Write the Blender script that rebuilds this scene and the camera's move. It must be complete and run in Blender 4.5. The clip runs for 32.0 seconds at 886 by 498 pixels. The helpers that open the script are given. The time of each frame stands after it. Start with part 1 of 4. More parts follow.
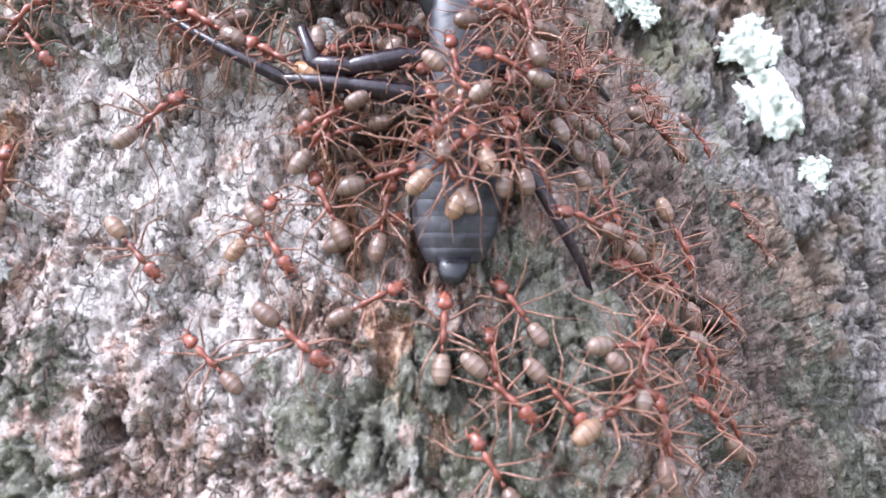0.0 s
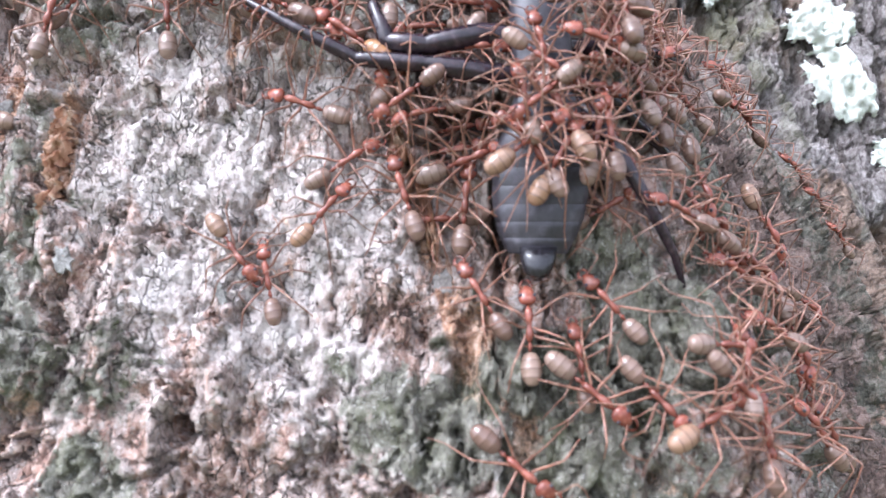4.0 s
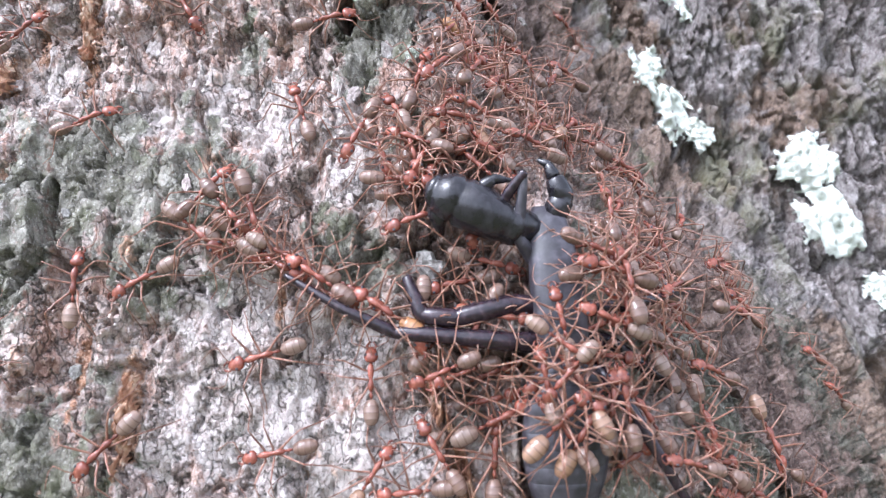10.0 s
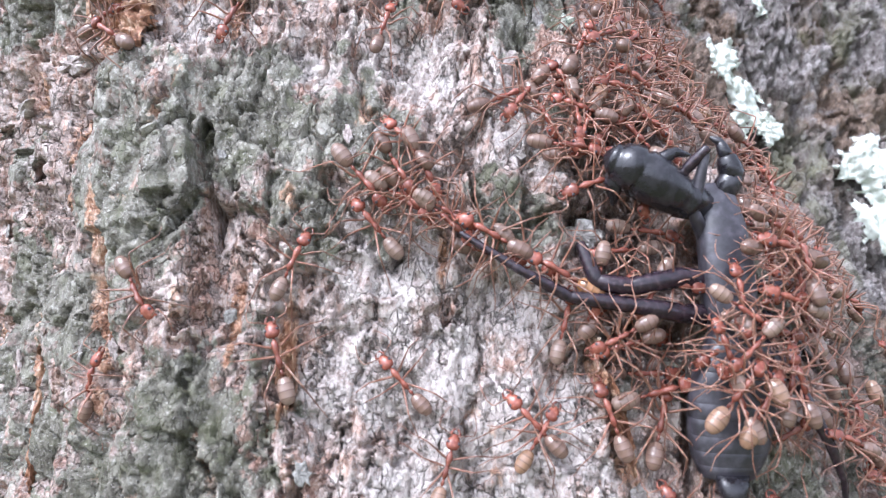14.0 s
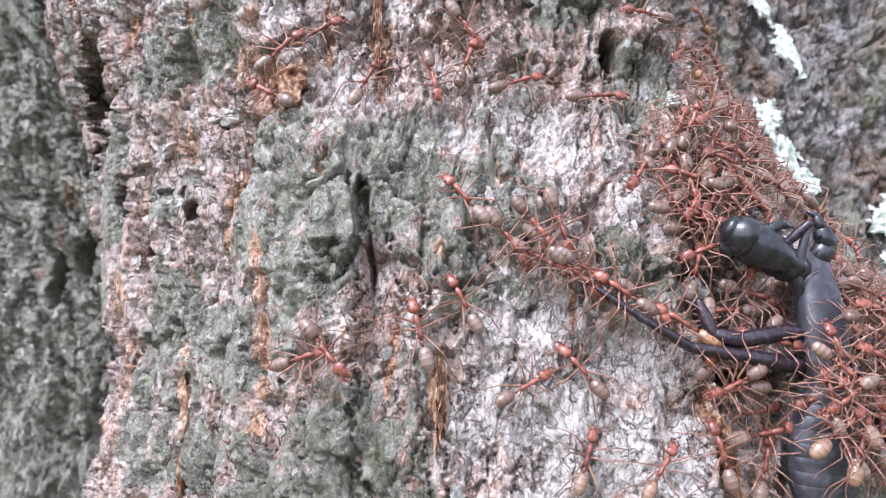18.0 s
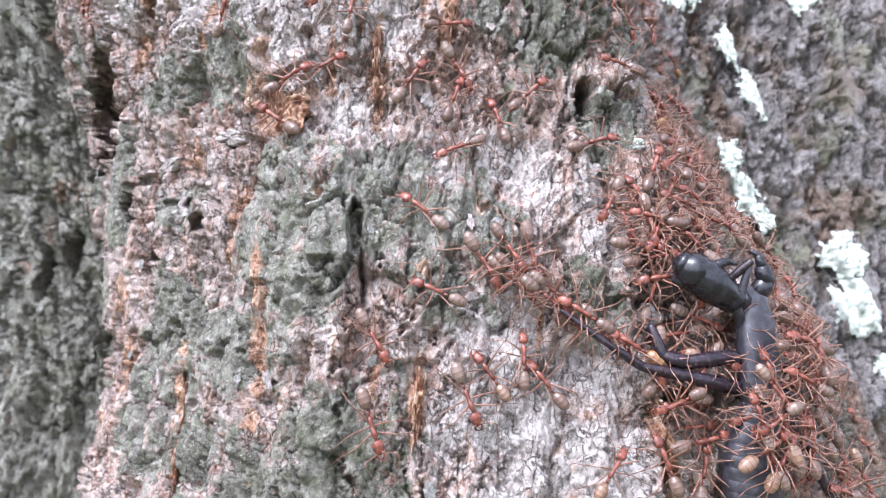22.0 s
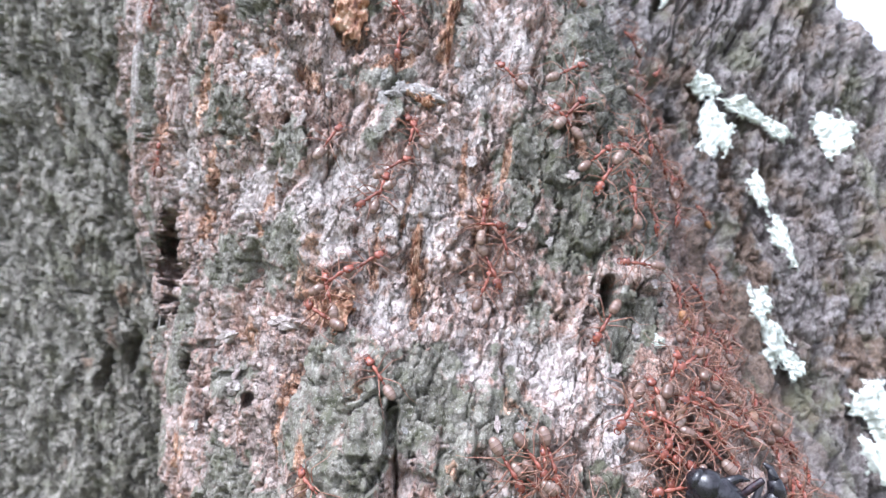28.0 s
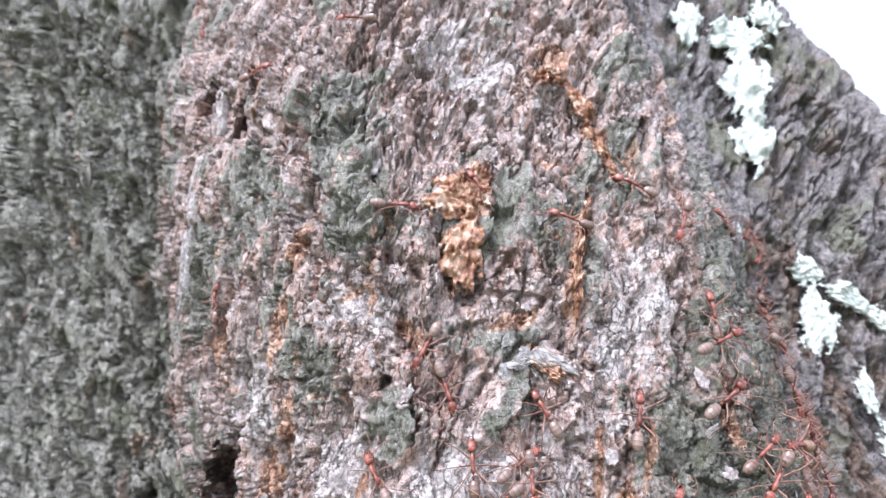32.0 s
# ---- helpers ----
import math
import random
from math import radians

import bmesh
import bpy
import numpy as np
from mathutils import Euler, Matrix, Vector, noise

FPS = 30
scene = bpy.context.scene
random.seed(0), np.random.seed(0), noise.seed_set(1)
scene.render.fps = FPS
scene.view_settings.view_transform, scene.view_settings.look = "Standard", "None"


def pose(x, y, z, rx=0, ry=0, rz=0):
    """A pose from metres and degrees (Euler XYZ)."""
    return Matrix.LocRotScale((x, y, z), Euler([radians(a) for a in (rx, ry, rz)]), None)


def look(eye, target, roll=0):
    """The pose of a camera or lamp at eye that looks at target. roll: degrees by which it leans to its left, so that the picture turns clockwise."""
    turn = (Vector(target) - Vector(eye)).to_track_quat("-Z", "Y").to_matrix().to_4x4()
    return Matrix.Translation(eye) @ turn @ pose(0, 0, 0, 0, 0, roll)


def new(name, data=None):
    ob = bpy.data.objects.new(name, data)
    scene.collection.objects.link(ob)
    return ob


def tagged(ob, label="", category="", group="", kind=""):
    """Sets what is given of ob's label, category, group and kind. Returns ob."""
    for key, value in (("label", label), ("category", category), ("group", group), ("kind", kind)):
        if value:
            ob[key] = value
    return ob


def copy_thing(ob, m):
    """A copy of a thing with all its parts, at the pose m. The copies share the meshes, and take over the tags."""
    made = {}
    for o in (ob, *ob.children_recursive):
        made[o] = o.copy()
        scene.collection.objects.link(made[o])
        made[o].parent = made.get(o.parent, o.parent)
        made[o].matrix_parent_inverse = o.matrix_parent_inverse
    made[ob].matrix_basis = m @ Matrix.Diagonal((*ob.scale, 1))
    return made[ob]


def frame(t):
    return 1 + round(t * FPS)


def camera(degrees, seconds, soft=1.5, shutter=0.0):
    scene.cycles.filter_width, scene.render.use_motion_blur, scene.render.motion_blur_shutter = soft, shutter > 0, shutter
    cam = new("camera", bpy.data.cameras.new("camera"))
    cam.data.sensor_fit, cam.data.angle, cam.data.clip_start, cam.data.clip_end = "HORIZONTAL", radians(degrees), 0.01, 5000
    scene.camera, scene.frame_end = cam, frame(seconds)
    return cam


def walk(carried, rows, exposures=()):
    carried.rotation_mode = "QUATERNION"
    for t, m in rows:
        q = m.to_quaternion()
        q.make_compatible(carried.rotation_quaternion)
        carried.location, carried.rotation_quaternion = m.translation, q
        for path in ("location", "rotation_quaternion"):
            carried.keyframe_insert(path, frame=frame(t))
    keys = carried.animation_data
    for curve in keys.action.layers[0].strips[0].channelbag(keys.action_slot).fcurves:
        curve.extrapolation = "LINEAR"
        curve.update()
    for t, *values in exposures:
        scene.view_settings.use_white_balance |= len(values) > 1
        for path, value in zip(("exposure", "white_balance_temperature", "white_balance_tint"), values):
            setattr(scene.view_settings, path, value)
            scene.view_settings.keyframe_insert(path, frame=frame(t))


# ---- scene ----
# A macro shot: weaver ants and a dead whip scorpion on the bark of a tree. The place is a few hand's widths across.
cam = camera(62.9, 32.0, 1.2)
cam.data.dof.use_dof, cam.data.dof.focus_distance, cam.data.dof.aperture_fstop = True, .095, 50.0
METRES, EYE = 0.3, 1.3
ROWS = [
    (0.0, 0.0, 0.0, 0.0, 0.0, 0.0, -0.0),
    (0.5, 0.0023, 0.0133, -0.0039, 0.09, -0.02, -0.57),
    (1.0, -0.0045, 0.0112, -0.0019, 0.84, 0.3, -0.53),
    (1.5, 0.0019, 0.025, -0.0031, 0.92, 0.06, -0.11),
    (2.0, -0.0005, 0.038, -0.0017, 1.21, 0.64, -0.1),
    (2.5, -0.0036, 0.045, 0.0005, 1.28, 0.73, -0.35),
    (3.0, -0.0196, 0.034, 0.0064, 1.87, -0.81, -0.19),
    (3.5, -0.0174, 0.0211, -0.001, 1.8, -1.4, -0.16),
    (5.5, -0.0157, -0.0029, 0.0131, 3.98, 1.01, 0.07),
    (6.0, -0.0154, -0.0146, 0.008, 4.08, 1.37, -0.14),
    (6.5, -0.018, -0.0233, 0.0018, 3.96, 1.5, -0.03),
    (7.0, -0.0187, -0.0313, 0.0063, 3.85, 2.53, 0.24),
    (7.5, -0.0135, -0.0246, 0.0155, 2.98, 3.19, 1.27),
    (8.0, -0.0138, -0.0237, 0.0208, 2.58, 3.48, 1.53),
    (8.5, -0.0065, -0.0217, 0.0331, 2.33, 3.42, 1.94),
    (9.0, -0.0169, -0.025, 0.0427, 2.28, 3.08, 1.38),
    (9.5, -0.0205, -0.0281, 0.0521, 1.72, 2.61, 1.44),
    (10.0, -0.0253, -0.0112, 0.0756, 1.97, 1.36, 2.17),
    (10.5, -0.0317, -0.0027, 0.0679, 1.2, 0.18, 1.89),
    (11.0, -0.0285, -0.0157, 0.0598, 0.43, -0.07, 1.46),
    (11.5, -0.028, -0.0328, 0.0719, -0.25, 1.04, 0.58),
    (12.0, -0.0558, -0.0381, 0.0763, 0.17, 1.06, -0.78),
    (12.5, -0.0742, -0.0405, 0.0687, -0.45, 0.5, -1.48),
    (13.0, -0.0767, -0.0393, 0.0733, -1.24, 0.32, -1.71),
    (13.5, -0.0893, -0.0203, 0.0695, -1.24, -0.1, -1.8),
    (15.5, -0.1162, -0.0069, 0.0696, -1.8, -0.2, -1.98),
    (16.0, -0.1263, -0.0073, 0.0692, -1.96, -0.16, -2.21),
    (16.5, -0.1344, -0.0102, 0.0718, -2.29, -0.05, -2.41),
    (17.0, -0.1401, -0.0228, 0.0767, -2.12, 0.42, -2.58),
    (17.5, -0.1476, -0.0257, 0.0746, -2.3, 0.49, -3.21),
    (18.0, -0.1635, -0.0465, 0.0801, -2.96, 1.15, -3.82),
    (18.5, -0.1711, -0.0624, 0.0766, -2.69, 1.25, -3.87),
    (19.0, -0.1877, -0.0673, 0.0817, -3.15, 1.09, -3.68),
    (19.5, -0.1957, -0.0551, 0.0748, -3.06, 0.73, -4.33),
    (20.0, -0.1739, -0.0573, 0.0854, -4.74, 0.94, -4.33),
    (20.5, -0.1648, -0.0698, 0.0825, -4.82, 1.06, -4.5),
    (21.0, -0.1561, -0.0793, 0.0866, -5.76, 1.39, -5.11),
    (21.5, -0.1599, -0.08, 0.0822, -5.87, 1.34, -5.31),
    (22.0, -0.1697, -0.0802, 0.085, -4.96, 1.92, -6.47),
    (22.5, -0.1759, -0.0632, 0.0862, -4.75, 2.08, -6.32),
    (23.0, -0.1884, -0.0511, 0.09, -3.64, 2.05, -6.51),
    (23.5, -0.1906, -0.0544, 0.0992, -3.9, 2.75, -7.85),
    (24.0, -0.1904, -0.068, 0.1157, -3.1, 3.35, -9.0),
    (24.5, -0.181, -0.1024, 0.1274, -0.84, 2.88, -8.2),
    (26.5, -0.1732, -0.1146, 0.1228, -1.04, 2.59, -8.53),
    (27.0, -0.1781, -0.108, 0.1399, -1.29, 3.61, -8.49),
    (27.5, -0.1703, -0.1141, 0.148, -1.25, 3.95, -8.06),
    (28.0, -0.1759, -0.114, 0.165, -1.55, 4.61, -8.23),
    (28.5, -0.1923, -0.1096, 0.1862, -1.61, 5.28, -8.77),
    (29.0, -0.2181, -0.1004, 0.2042, -1.52, 5.52, -9.24),
    (29.5, -0.2299, -0.0853, 0.2168, -2.0, 5.39, -9.58),
    (30.0, -0.242, -0.0585, 0.251, -2.33, 5.8, -9.66),
    (30.5, -0.2541, -0.0472, 0.2706, -2.78, 6.22, -9.56),
    (31.0, -0.2663, -0.0394, 0.2854, -3.17, 6.37, -9.57),
    (31.5, -0.267, -0.0407, 0.2944, -3.49, 6.86, -9.68),
    (32.0, -0.2704, -0.0542, 0.2941, -3.11, 6.85, -9.85),
]
walk(cam, [(t, pose(0, 0, EYE) @ pose(METRES * x, METRES * y, METRES * z, 90 + pitch, roll, yaw)) for t, x, y, z, yaw, pitch, roll in ROWS],
     [(0.0, 0.8, 5600, 14), (9.0, 0.79, 5600, 14), (13.0, 0.66, 5600, 14), (18.0, 0.61, 5600, 14), (24.0, 0.68, 5580, 14), (32.0, 0.62, 5580, 14)])

# ---- light: an overcast sky with a wide soft sun ----
SUN_ELEVATION, SUN_AZIMUTH = 55.0, 232.0
world = bpy.data.worlds.new("overcast_sky")
scene.world = world
world.use_nodes = True
wn, wl = world.node_tree.nodes, world.node_tree.links
sky = wn.new("ShaderNodeTexSky")
sky.sky_type, sky.sun_disc = "NISHITA", False
sky.sun_elevation, sky.sun_rotation = radians(SUN_ELEVATION), radians(SUN_AZIMUTH)
sky.dust_density = 4.0
pale_sky = wn.new("ShaderNodeHueSaturation")
pale_sky.inputs["Saturation"].default_value = 0.22
wl.new(sky.outputs["Color"], pale_sky.inputs["Color"])
wl.new(pale_sky.outputs["Color"], wn["Background"].inputs["Color"])
wn["Background"].inputs["Strength"].default_value = 0.315
sun = new("sun", bpy.data.lights.new("sun", "SUN"))
sun.data.energy, sun.data.angle, sun.data.color = 1.1, radians(18), (1.0, 0.97, 0.95)
a, e = radians(SUN_AZIMUTH), radians(SUN_ELEVATION)
sun.matrix_world = look((math.sin(a) * math.cos(e) * 5, math.cos(a) * math.cos(e) * 5, EYE + math.sin(e) * 5), (0, 0, EYE))

# ---- materials ----


def material(name, rough=0.6, metal=0.0, spec=0.5):
    m = bpy.data.materials.new(name)
    m.use_nodes = True
    b = m.node_tree.nodes["Principled BSDF"]
    b.inputs["Roughness"].default_value, b.inputs["Metallic"].default_value = rough, metal
    b.inputs["Specular IOR Level"].default_value = spec
    return m, m.node_tree.nodes, m.node_tree.links, b


def noise_node(nodes, links, vec, scale, detail=5.0, rough=0.6, distortion=0.0):
    n = nodes.new("ShaderNodeTexNoise")
    n.inputs["Scale"].default_value, n.inputs["Detail"].default_value = scale, detail
    n.inputs["Roughness"].default_value, n.inputs["Distortion"].default_value = rough, distortion
    links.new(vec, n.inputs["Vector"])
    return n.outputs["Fac"]


def ramp(nodes, links, fac, stops):
    r = nodes.new("ShaderNodeValToRGB")
    e = r.color_ramp.elements
    while len(e) < len(stops):
        e.new(0.5)
    for el, (p, c) in zip(e, stops):
        el.position, el.color = p, (*c, 1) if len(c) == 3 else c
    links.new(fac, r.inputs["Fac"])
    return r.outputs["Color"]


def mix(nodes, links, fac, a, b, mode="MIX"):
    n = nodes.new("ShaderNodeMix")
    n.data_type, n.blend_type = "RGBA", mode
    for value, k in ((fac, 0), (a, 6), (b, 7)):
        if isinstance(value, (int, float)):
            n.inputs[k].default_value = value
        elif isinstance(value, tuple):
            n.inputs[k].default_value = (*value, 1)
        else:
            links.new(value, n.inputs[k])
    return n.outputs[2]


def calc(nodes, links, op, a, b=0.0, c=0.0):
    n = nodes.new("ShaderNodeMath")
    n.operation, n.use_clamp = op, False
    for k, value in enumerate((a, b, c)):
        if isinstance(value, (int, float)):
            n.inputs[k].default_value = value
        else:
            links.new(value, n.inputs[k])
    return n.outputs[0]


def bump(nodes, links, height, strength, distance, normal=None):
    n = nodes.new("ShaderNodeBump")
    n.inputs["Strength"].default_value, n.inputs["Distance"].default_value = strength, distance
    links.new(height, n.inputs["Height"])
    if normal is not None:
        links.new(normal, n.inputs["Normal"])
    return n.outputs["Normal"]


def stretched(nodes, links, scale):
    t, m = nodes.new("ShaderNodeTexCoord"), nodes.new("ShaderNodeMapping")
    m.inputs["Scale"].default_value = scale
    links.new(t.outputs["Object"], m.inputs["Vector"])
    return m.outputs["Vector"]


def facets(nodes, links, vec, scale, warp, reach):
    """Broken scales: each cell is a small flat face with a tilt and a shade of its own. Gives height, shade and the distance to the cell's rim."""
    shift = nodes.new("ShaderNodeTexNoise")
    shift.inputs["Scale"].default_value, shift.inputs["Detail"].default_value = warp, 3.0
    links.new(vec, shift.inputs["Vector"])
    bent = nodes.new("ShaderNodeVectorMath")
    bent.operation = "MULTIPLY_ADD"
    links.new(shift.outputs["Color"], bent.inputs[0])
    bent.inputs[1].default_value = (reach,) * 3
    links.new(vec, bent.inputs[2])
    cells, rims = nodes.new("ShaderNodeTexVoronoi"), nodes.new("ShaderNodeTexVoronoi")
    rims.feature = "DISTANCE_TO_EDGE"
    for n in (cells, rims):
        n.inputs["Scale"].default_value = scale
        links.new(bent.outputs[0], n.inputs["Vector"])
    off, own, tilt = nodes.new("ShaderNodeVectorMath"), nodes.new("ShaderNodeVectorMath"), nodes.new("ShaderNodeVectorMath")
    off.operation, own.operation, tilt.operation = "SUBTRACT", "SUBTRACT", "DOT_PRODUCT"
    links.new(bent.outputs[0], off.inputs[0])
    links.new(cells.outputs["Position"], off.inputs[1])
    links.new(cells.outputs["Color"], own.inputs[0])
    own.inputs[1].default_value = (.5, .5, .5)
    links.new(off.outputs[0], tilt.inputs[0])
    links.new(own.outputs[0], tilt.inputs[1])
    shade = nodes.new("ShaderNodeSeparateColor")
    links.new(cells.outputs["Color"], shade.inputs[0])
    height = calc(nodes, links, "MULTIPLY_ADD", tilt.outputs["Value"], scale * 1.6, calc(nodes, links, "MULTIPLY", shade.outputs[1], .35))
    return height, shade.outputs[0], rims.outputs["Distance"]


def bark_material():
    m, nodes, links, b = material("bark", 0.62, 0, 0.45)
    fibre, even, grown = stretched(nodes, links, (1, 1, 0.5)), stretched(nodes, links, (1, 1, 1)), stretched(nodes, links, (1, 1, 0.62))
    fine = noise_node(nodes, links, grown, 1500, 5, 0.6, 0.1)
    grain = noise_node(nodes, links, even, 4200, 3, 0.65)
    broad = noise_node(nodes, links, even, 210, 5, 0.65)
    threads = noise_node(nodes, links, stretched(nodes, links, (1, 1, 0.16)), 420, 6, 0.66, 0.5)
    chip, chip_shade, chip_rim = facets(nodes, links, grown, 720, 1100, .0007)
    crumb, crumb_shade, crumb_rim = facets(nodes, links, grown, 1900, 2600, .00025)
    # fine and grain also drive the bump: shade in low grains enters the colour
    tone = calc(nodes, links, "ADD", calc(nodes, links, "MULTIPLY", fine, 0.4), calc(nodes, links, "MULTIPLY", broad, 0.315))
    tone = calc(nodes, links, "ADD", tone, calc(nodes, links, "MULTIPLY", crumb_shade, 0.085))
    tone = calc(nodes, links, "ADD", tone, calc(nodes, links, "MULTIPLY", chip_shade, 0.075))
    tone = calc(nodes, links, "ADD", tone, calc(nodes, links, "MULTIPLY", grain, 0.15))
    zones, more = nodes.new("ShaderNodeVertexColor"), nodes.new("ShaderNodeVertexColor")
    zones.layer_name, more.layer_name = "zones", "regions"
    z, r = nodes.new("ShaderNodeSeparateColor"), nodes.new("ShaderNodeSeparateColor")
    links.new(zones.outputs["Color"], z.inputs[0])
    links.new(more.outputs["Color"], r.inputs[0])
    patchy = noise_node(nodes, links, even, 330, 6, 0.7)

    def broken(weight, sharp=5.0, ragged=1.9):
        """A zone's weight with an edge that the grain breaks up."""
        v = calc(nodes, links, "ADD", weight, calc(nodes, links, "MULTIPLY", calc(nodes, links, "SUBTRACT", patchy, 0.52), ragged))
        v = calc(nodes, links, "ADD", v, calc(nodes, links, "MULTIPLY", calc(nodes, links, "SUBTRACT", tone, 0.5), 1.3))
        n = nodes.new("ShaderNodeMath")
        n.operation, n.use_clamp = "MULTIPLY_ADD", True
        links.new(v, n.inputs[0])
        n.inputs[1].default_value, n.inputs[2].default_value = sharp, 0.5 - 0.5 * sharp
        return n.outputs[0]

    def layered(dark, low, high, light):
        return ramp(nodes, links, tone, [(.385, dark), (.465, low), (.54, high), (.64, light)])

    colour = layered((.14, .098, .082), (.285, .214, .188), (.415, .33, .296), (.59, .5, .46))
    colour = mix(nodes, links, ramp(nodes, links, threads, [(.485, (0, 0, 0)), (.555, (.85, .85, .85))]), colour, layered((.14, .068, .048), (.31, .18, .136), (.46, .305, .245), (.65, .51, .45)))
    pale = layered((.21, .163, .146), (.4, .338, .312), (.52, .456, .426), (.635, .575, .545))
    colour = mix(nodes, links, broken(z.outputs[2], 2.2), colour, pale)
    crust_here = broken(z.outputs[0], 4.5, 1.5)
    crust = layered((.071, .062, .048), (.143, .131, .104), (.207, .192, .156), (.355, .335, .288))
    green = noise_node(nodes, links, even, 330, 4, 0.6)
    crust = mix(nodes, links, ramp(nodes, links, green, [(.5, (0, 0, 0)), (.66, (.55, .55, .55))]), crust, (.125, .132, .07))
    colour = mix(nodes, links, crust_here, colour, crust)
    # Moss colour, darkened to hold the shade between the ants
    shaded_moss = layered((.034, .03, .022), (.082, .076, .056), (.135, .126, .096), (.26, .246, .205))
    shaded_moss = mix(nodes, links, ramp(nodes, links, green, [(.5, (0, 0, 0)), (.66, (.6, .6, .6))]), shaded_moss, (.085, .09, .04))
    shaded_moss_here = broken(r.outputs[2], 3.5, 1.6)
    colour = mix(nodes, links, shaded_moss_here, colour, shaded_moss)
    second = layered((.075, .06, .057), (.155, .131, .124), (.24, .211, .203), (.37, .34, .328))
    second = mix(nodes, links, ramp(nodes, links, noise_node(nodes, links, even, 75, 4, 0.6), [(.5, (0, 0, 0)), (.64, (.7, .7, .7))]), second, (.17, .115, .075))
    second = mix(nodes, links, ramp(nodes, links, noise_node(nodes, links, even, 60, 4, 0.6), [(.53, (0, 0, 0)), (.64, (.6, .6, .6))]), second, (.15, .155, .08))
    colour = mix(nodes, links, broken(r.outputs[1], 3), colour, second)
    hollow = layered((.1, .09, .071), (.195, .179, .146), (.28, .26, .218), (.45, .424, .372))
    hollow = mix(nodes, links, ramp(nodes, links, noise_node(nodes, links, even, 90, 4, 0.6), [(.53, (0, 0, 0)), (.66, (.55, .55, .55))]), hollow, (.12, .125, .055))
    hollow = mix(nodes, links, ramp(nodes, links, noise_node(nodes, links, fibre, 110, 3, 0.5), [(.64, (0, 0, 0)), (.73, (.6, .6, .6))]), hollow, (.32, .18, .11))
    colour = mix(nodes, links, broken(r.outputs[0], 3), colour, hollow)
    orange = layered((.085, .036, .02), (.26, .125, .072), (.46, .26, .165), (.72, .53, .41))
    colour = mix(nodes, links, broken(z.outputs[1], 3.2, 1.2), colour, orange)
    cleft_layer = nodes.new("ShaderNodeVertexColor")
    cleft_layer.layer_name = "cleft"
    cleft = nodes.new("ShaderNodeSeparateColor")
    links.new(cleft_layer.outputs["Color"], cleft.inputs[0])
    rust = layered((.045, .028, .02), (.112, .074, .053), (.175, .118, .085), (.29, .21, .16))
    colour = mix(nodes, links, broken(cleft.outputs[1], 2.6, 1.2), colour, rust)
    # Brown of the cavity, and the cleft's shade put into the colour
    shaded_brown = layered((.04, .026, .021), (.105, .066, .053), (.165, .108, .087), (.27, .2, .17))
    colour = mix(nodes, links, broken(cleft.outputs[0], 3, 1.4), colour, shaded_brown)
    gaps = ramp(nodes, links, noise_node(nodes, links, fibre, 300, 4, 0.6), [(.47, (0, 0, 0)), (.56, (1, 1, 1))])
    split = calc(nodes, links, "MULTIPLY", ramp(nodes, links, chip_rim, [(.0, (1, 1, 1)), (.075, (0, 0, 0))]), calc(nodes, links, "MULTIPLY", gaps, calc(nodes, links, "MULTIPLY_ADD", crust_here, -0.7, 1.0)))
    colour = mix(nodes, links, calc(nodes, links, "MULTIPLY", split, 0.7), colour, (.065, .048, .04))
    open_here = ramp(nodes, links, noise_node(nodes, links, even, 520, 4, 0.65), [(.46, (0, 0, 0)), (.58, (1, 1, 1))])
    hair = calc(nodes, links, "MULTIPLY", ramp(nodes, links, crumb_rim, [(.0, (1, 1, 1)), (.1, (0, 0, 0))]), open_here)
    colour = mix(nodes, links, calc(nodes, links, "MULTIPLY", hair, 0.5), colour, (.075, .057, .048))
    # Pale grit, with tiny glints put into the colour
    glint_grit = ramp(nodes, links, noise_node(nodes, links, even, 3000, 2, 0.5), [(.6, (0, 0, 0)), (.68, (.45, .45, .45))])
    glint_grit = calc(nodes, links, "MULTIPLY", glint_grit, calc(nodes, links, "MULTIPLY_ADD", shaded_moss_here, -0.7, 1.0))
    colour = mix(nodes, links, glint_grit, colour, (.56, .54, .51))
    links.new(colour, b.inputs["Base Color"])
    links.new(ramp(nodes, links, tone, [(.4, (.85, .85, .85)), (.58, (.36, .36, .36))]), b.inputs["Roughness"])
    smooth = calc(nodes, links, "MULTIPLY_ADD", crust_here, -0.6, 1.0)
    smooth = calc(nodes, links, "MULTIPLY", smooth, calc(nodes, links, "MULTIPLY_ADD", r.outputs[0], -0.5, 1.0))
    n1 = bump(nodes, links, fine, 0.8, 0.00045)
    n1 = bump(nodes, links, calc(nodes, links, "MULTIPLY", chip, smooth), 0.8, 0.00045, n1)
    n1 = bump(nodes, links, calc(nodes, links, "MULTIPLY", crumb, smooth), 0.9, 0.0002, n1)
    n1 = bump(nodes, links, calc(nodes, links, "SUBTRACT", 1.0, split), 0.8, 0.0005, n1)
    n1 = bump(nodes, links, calc(nodes, links, "SUBTRACT", 1.0, hair), 0.7, 0.00025, n1)
    links.new(bump(nodes, links, grain, 0.6, 0.0002, n1), b.inputs["Normal"])
    return m


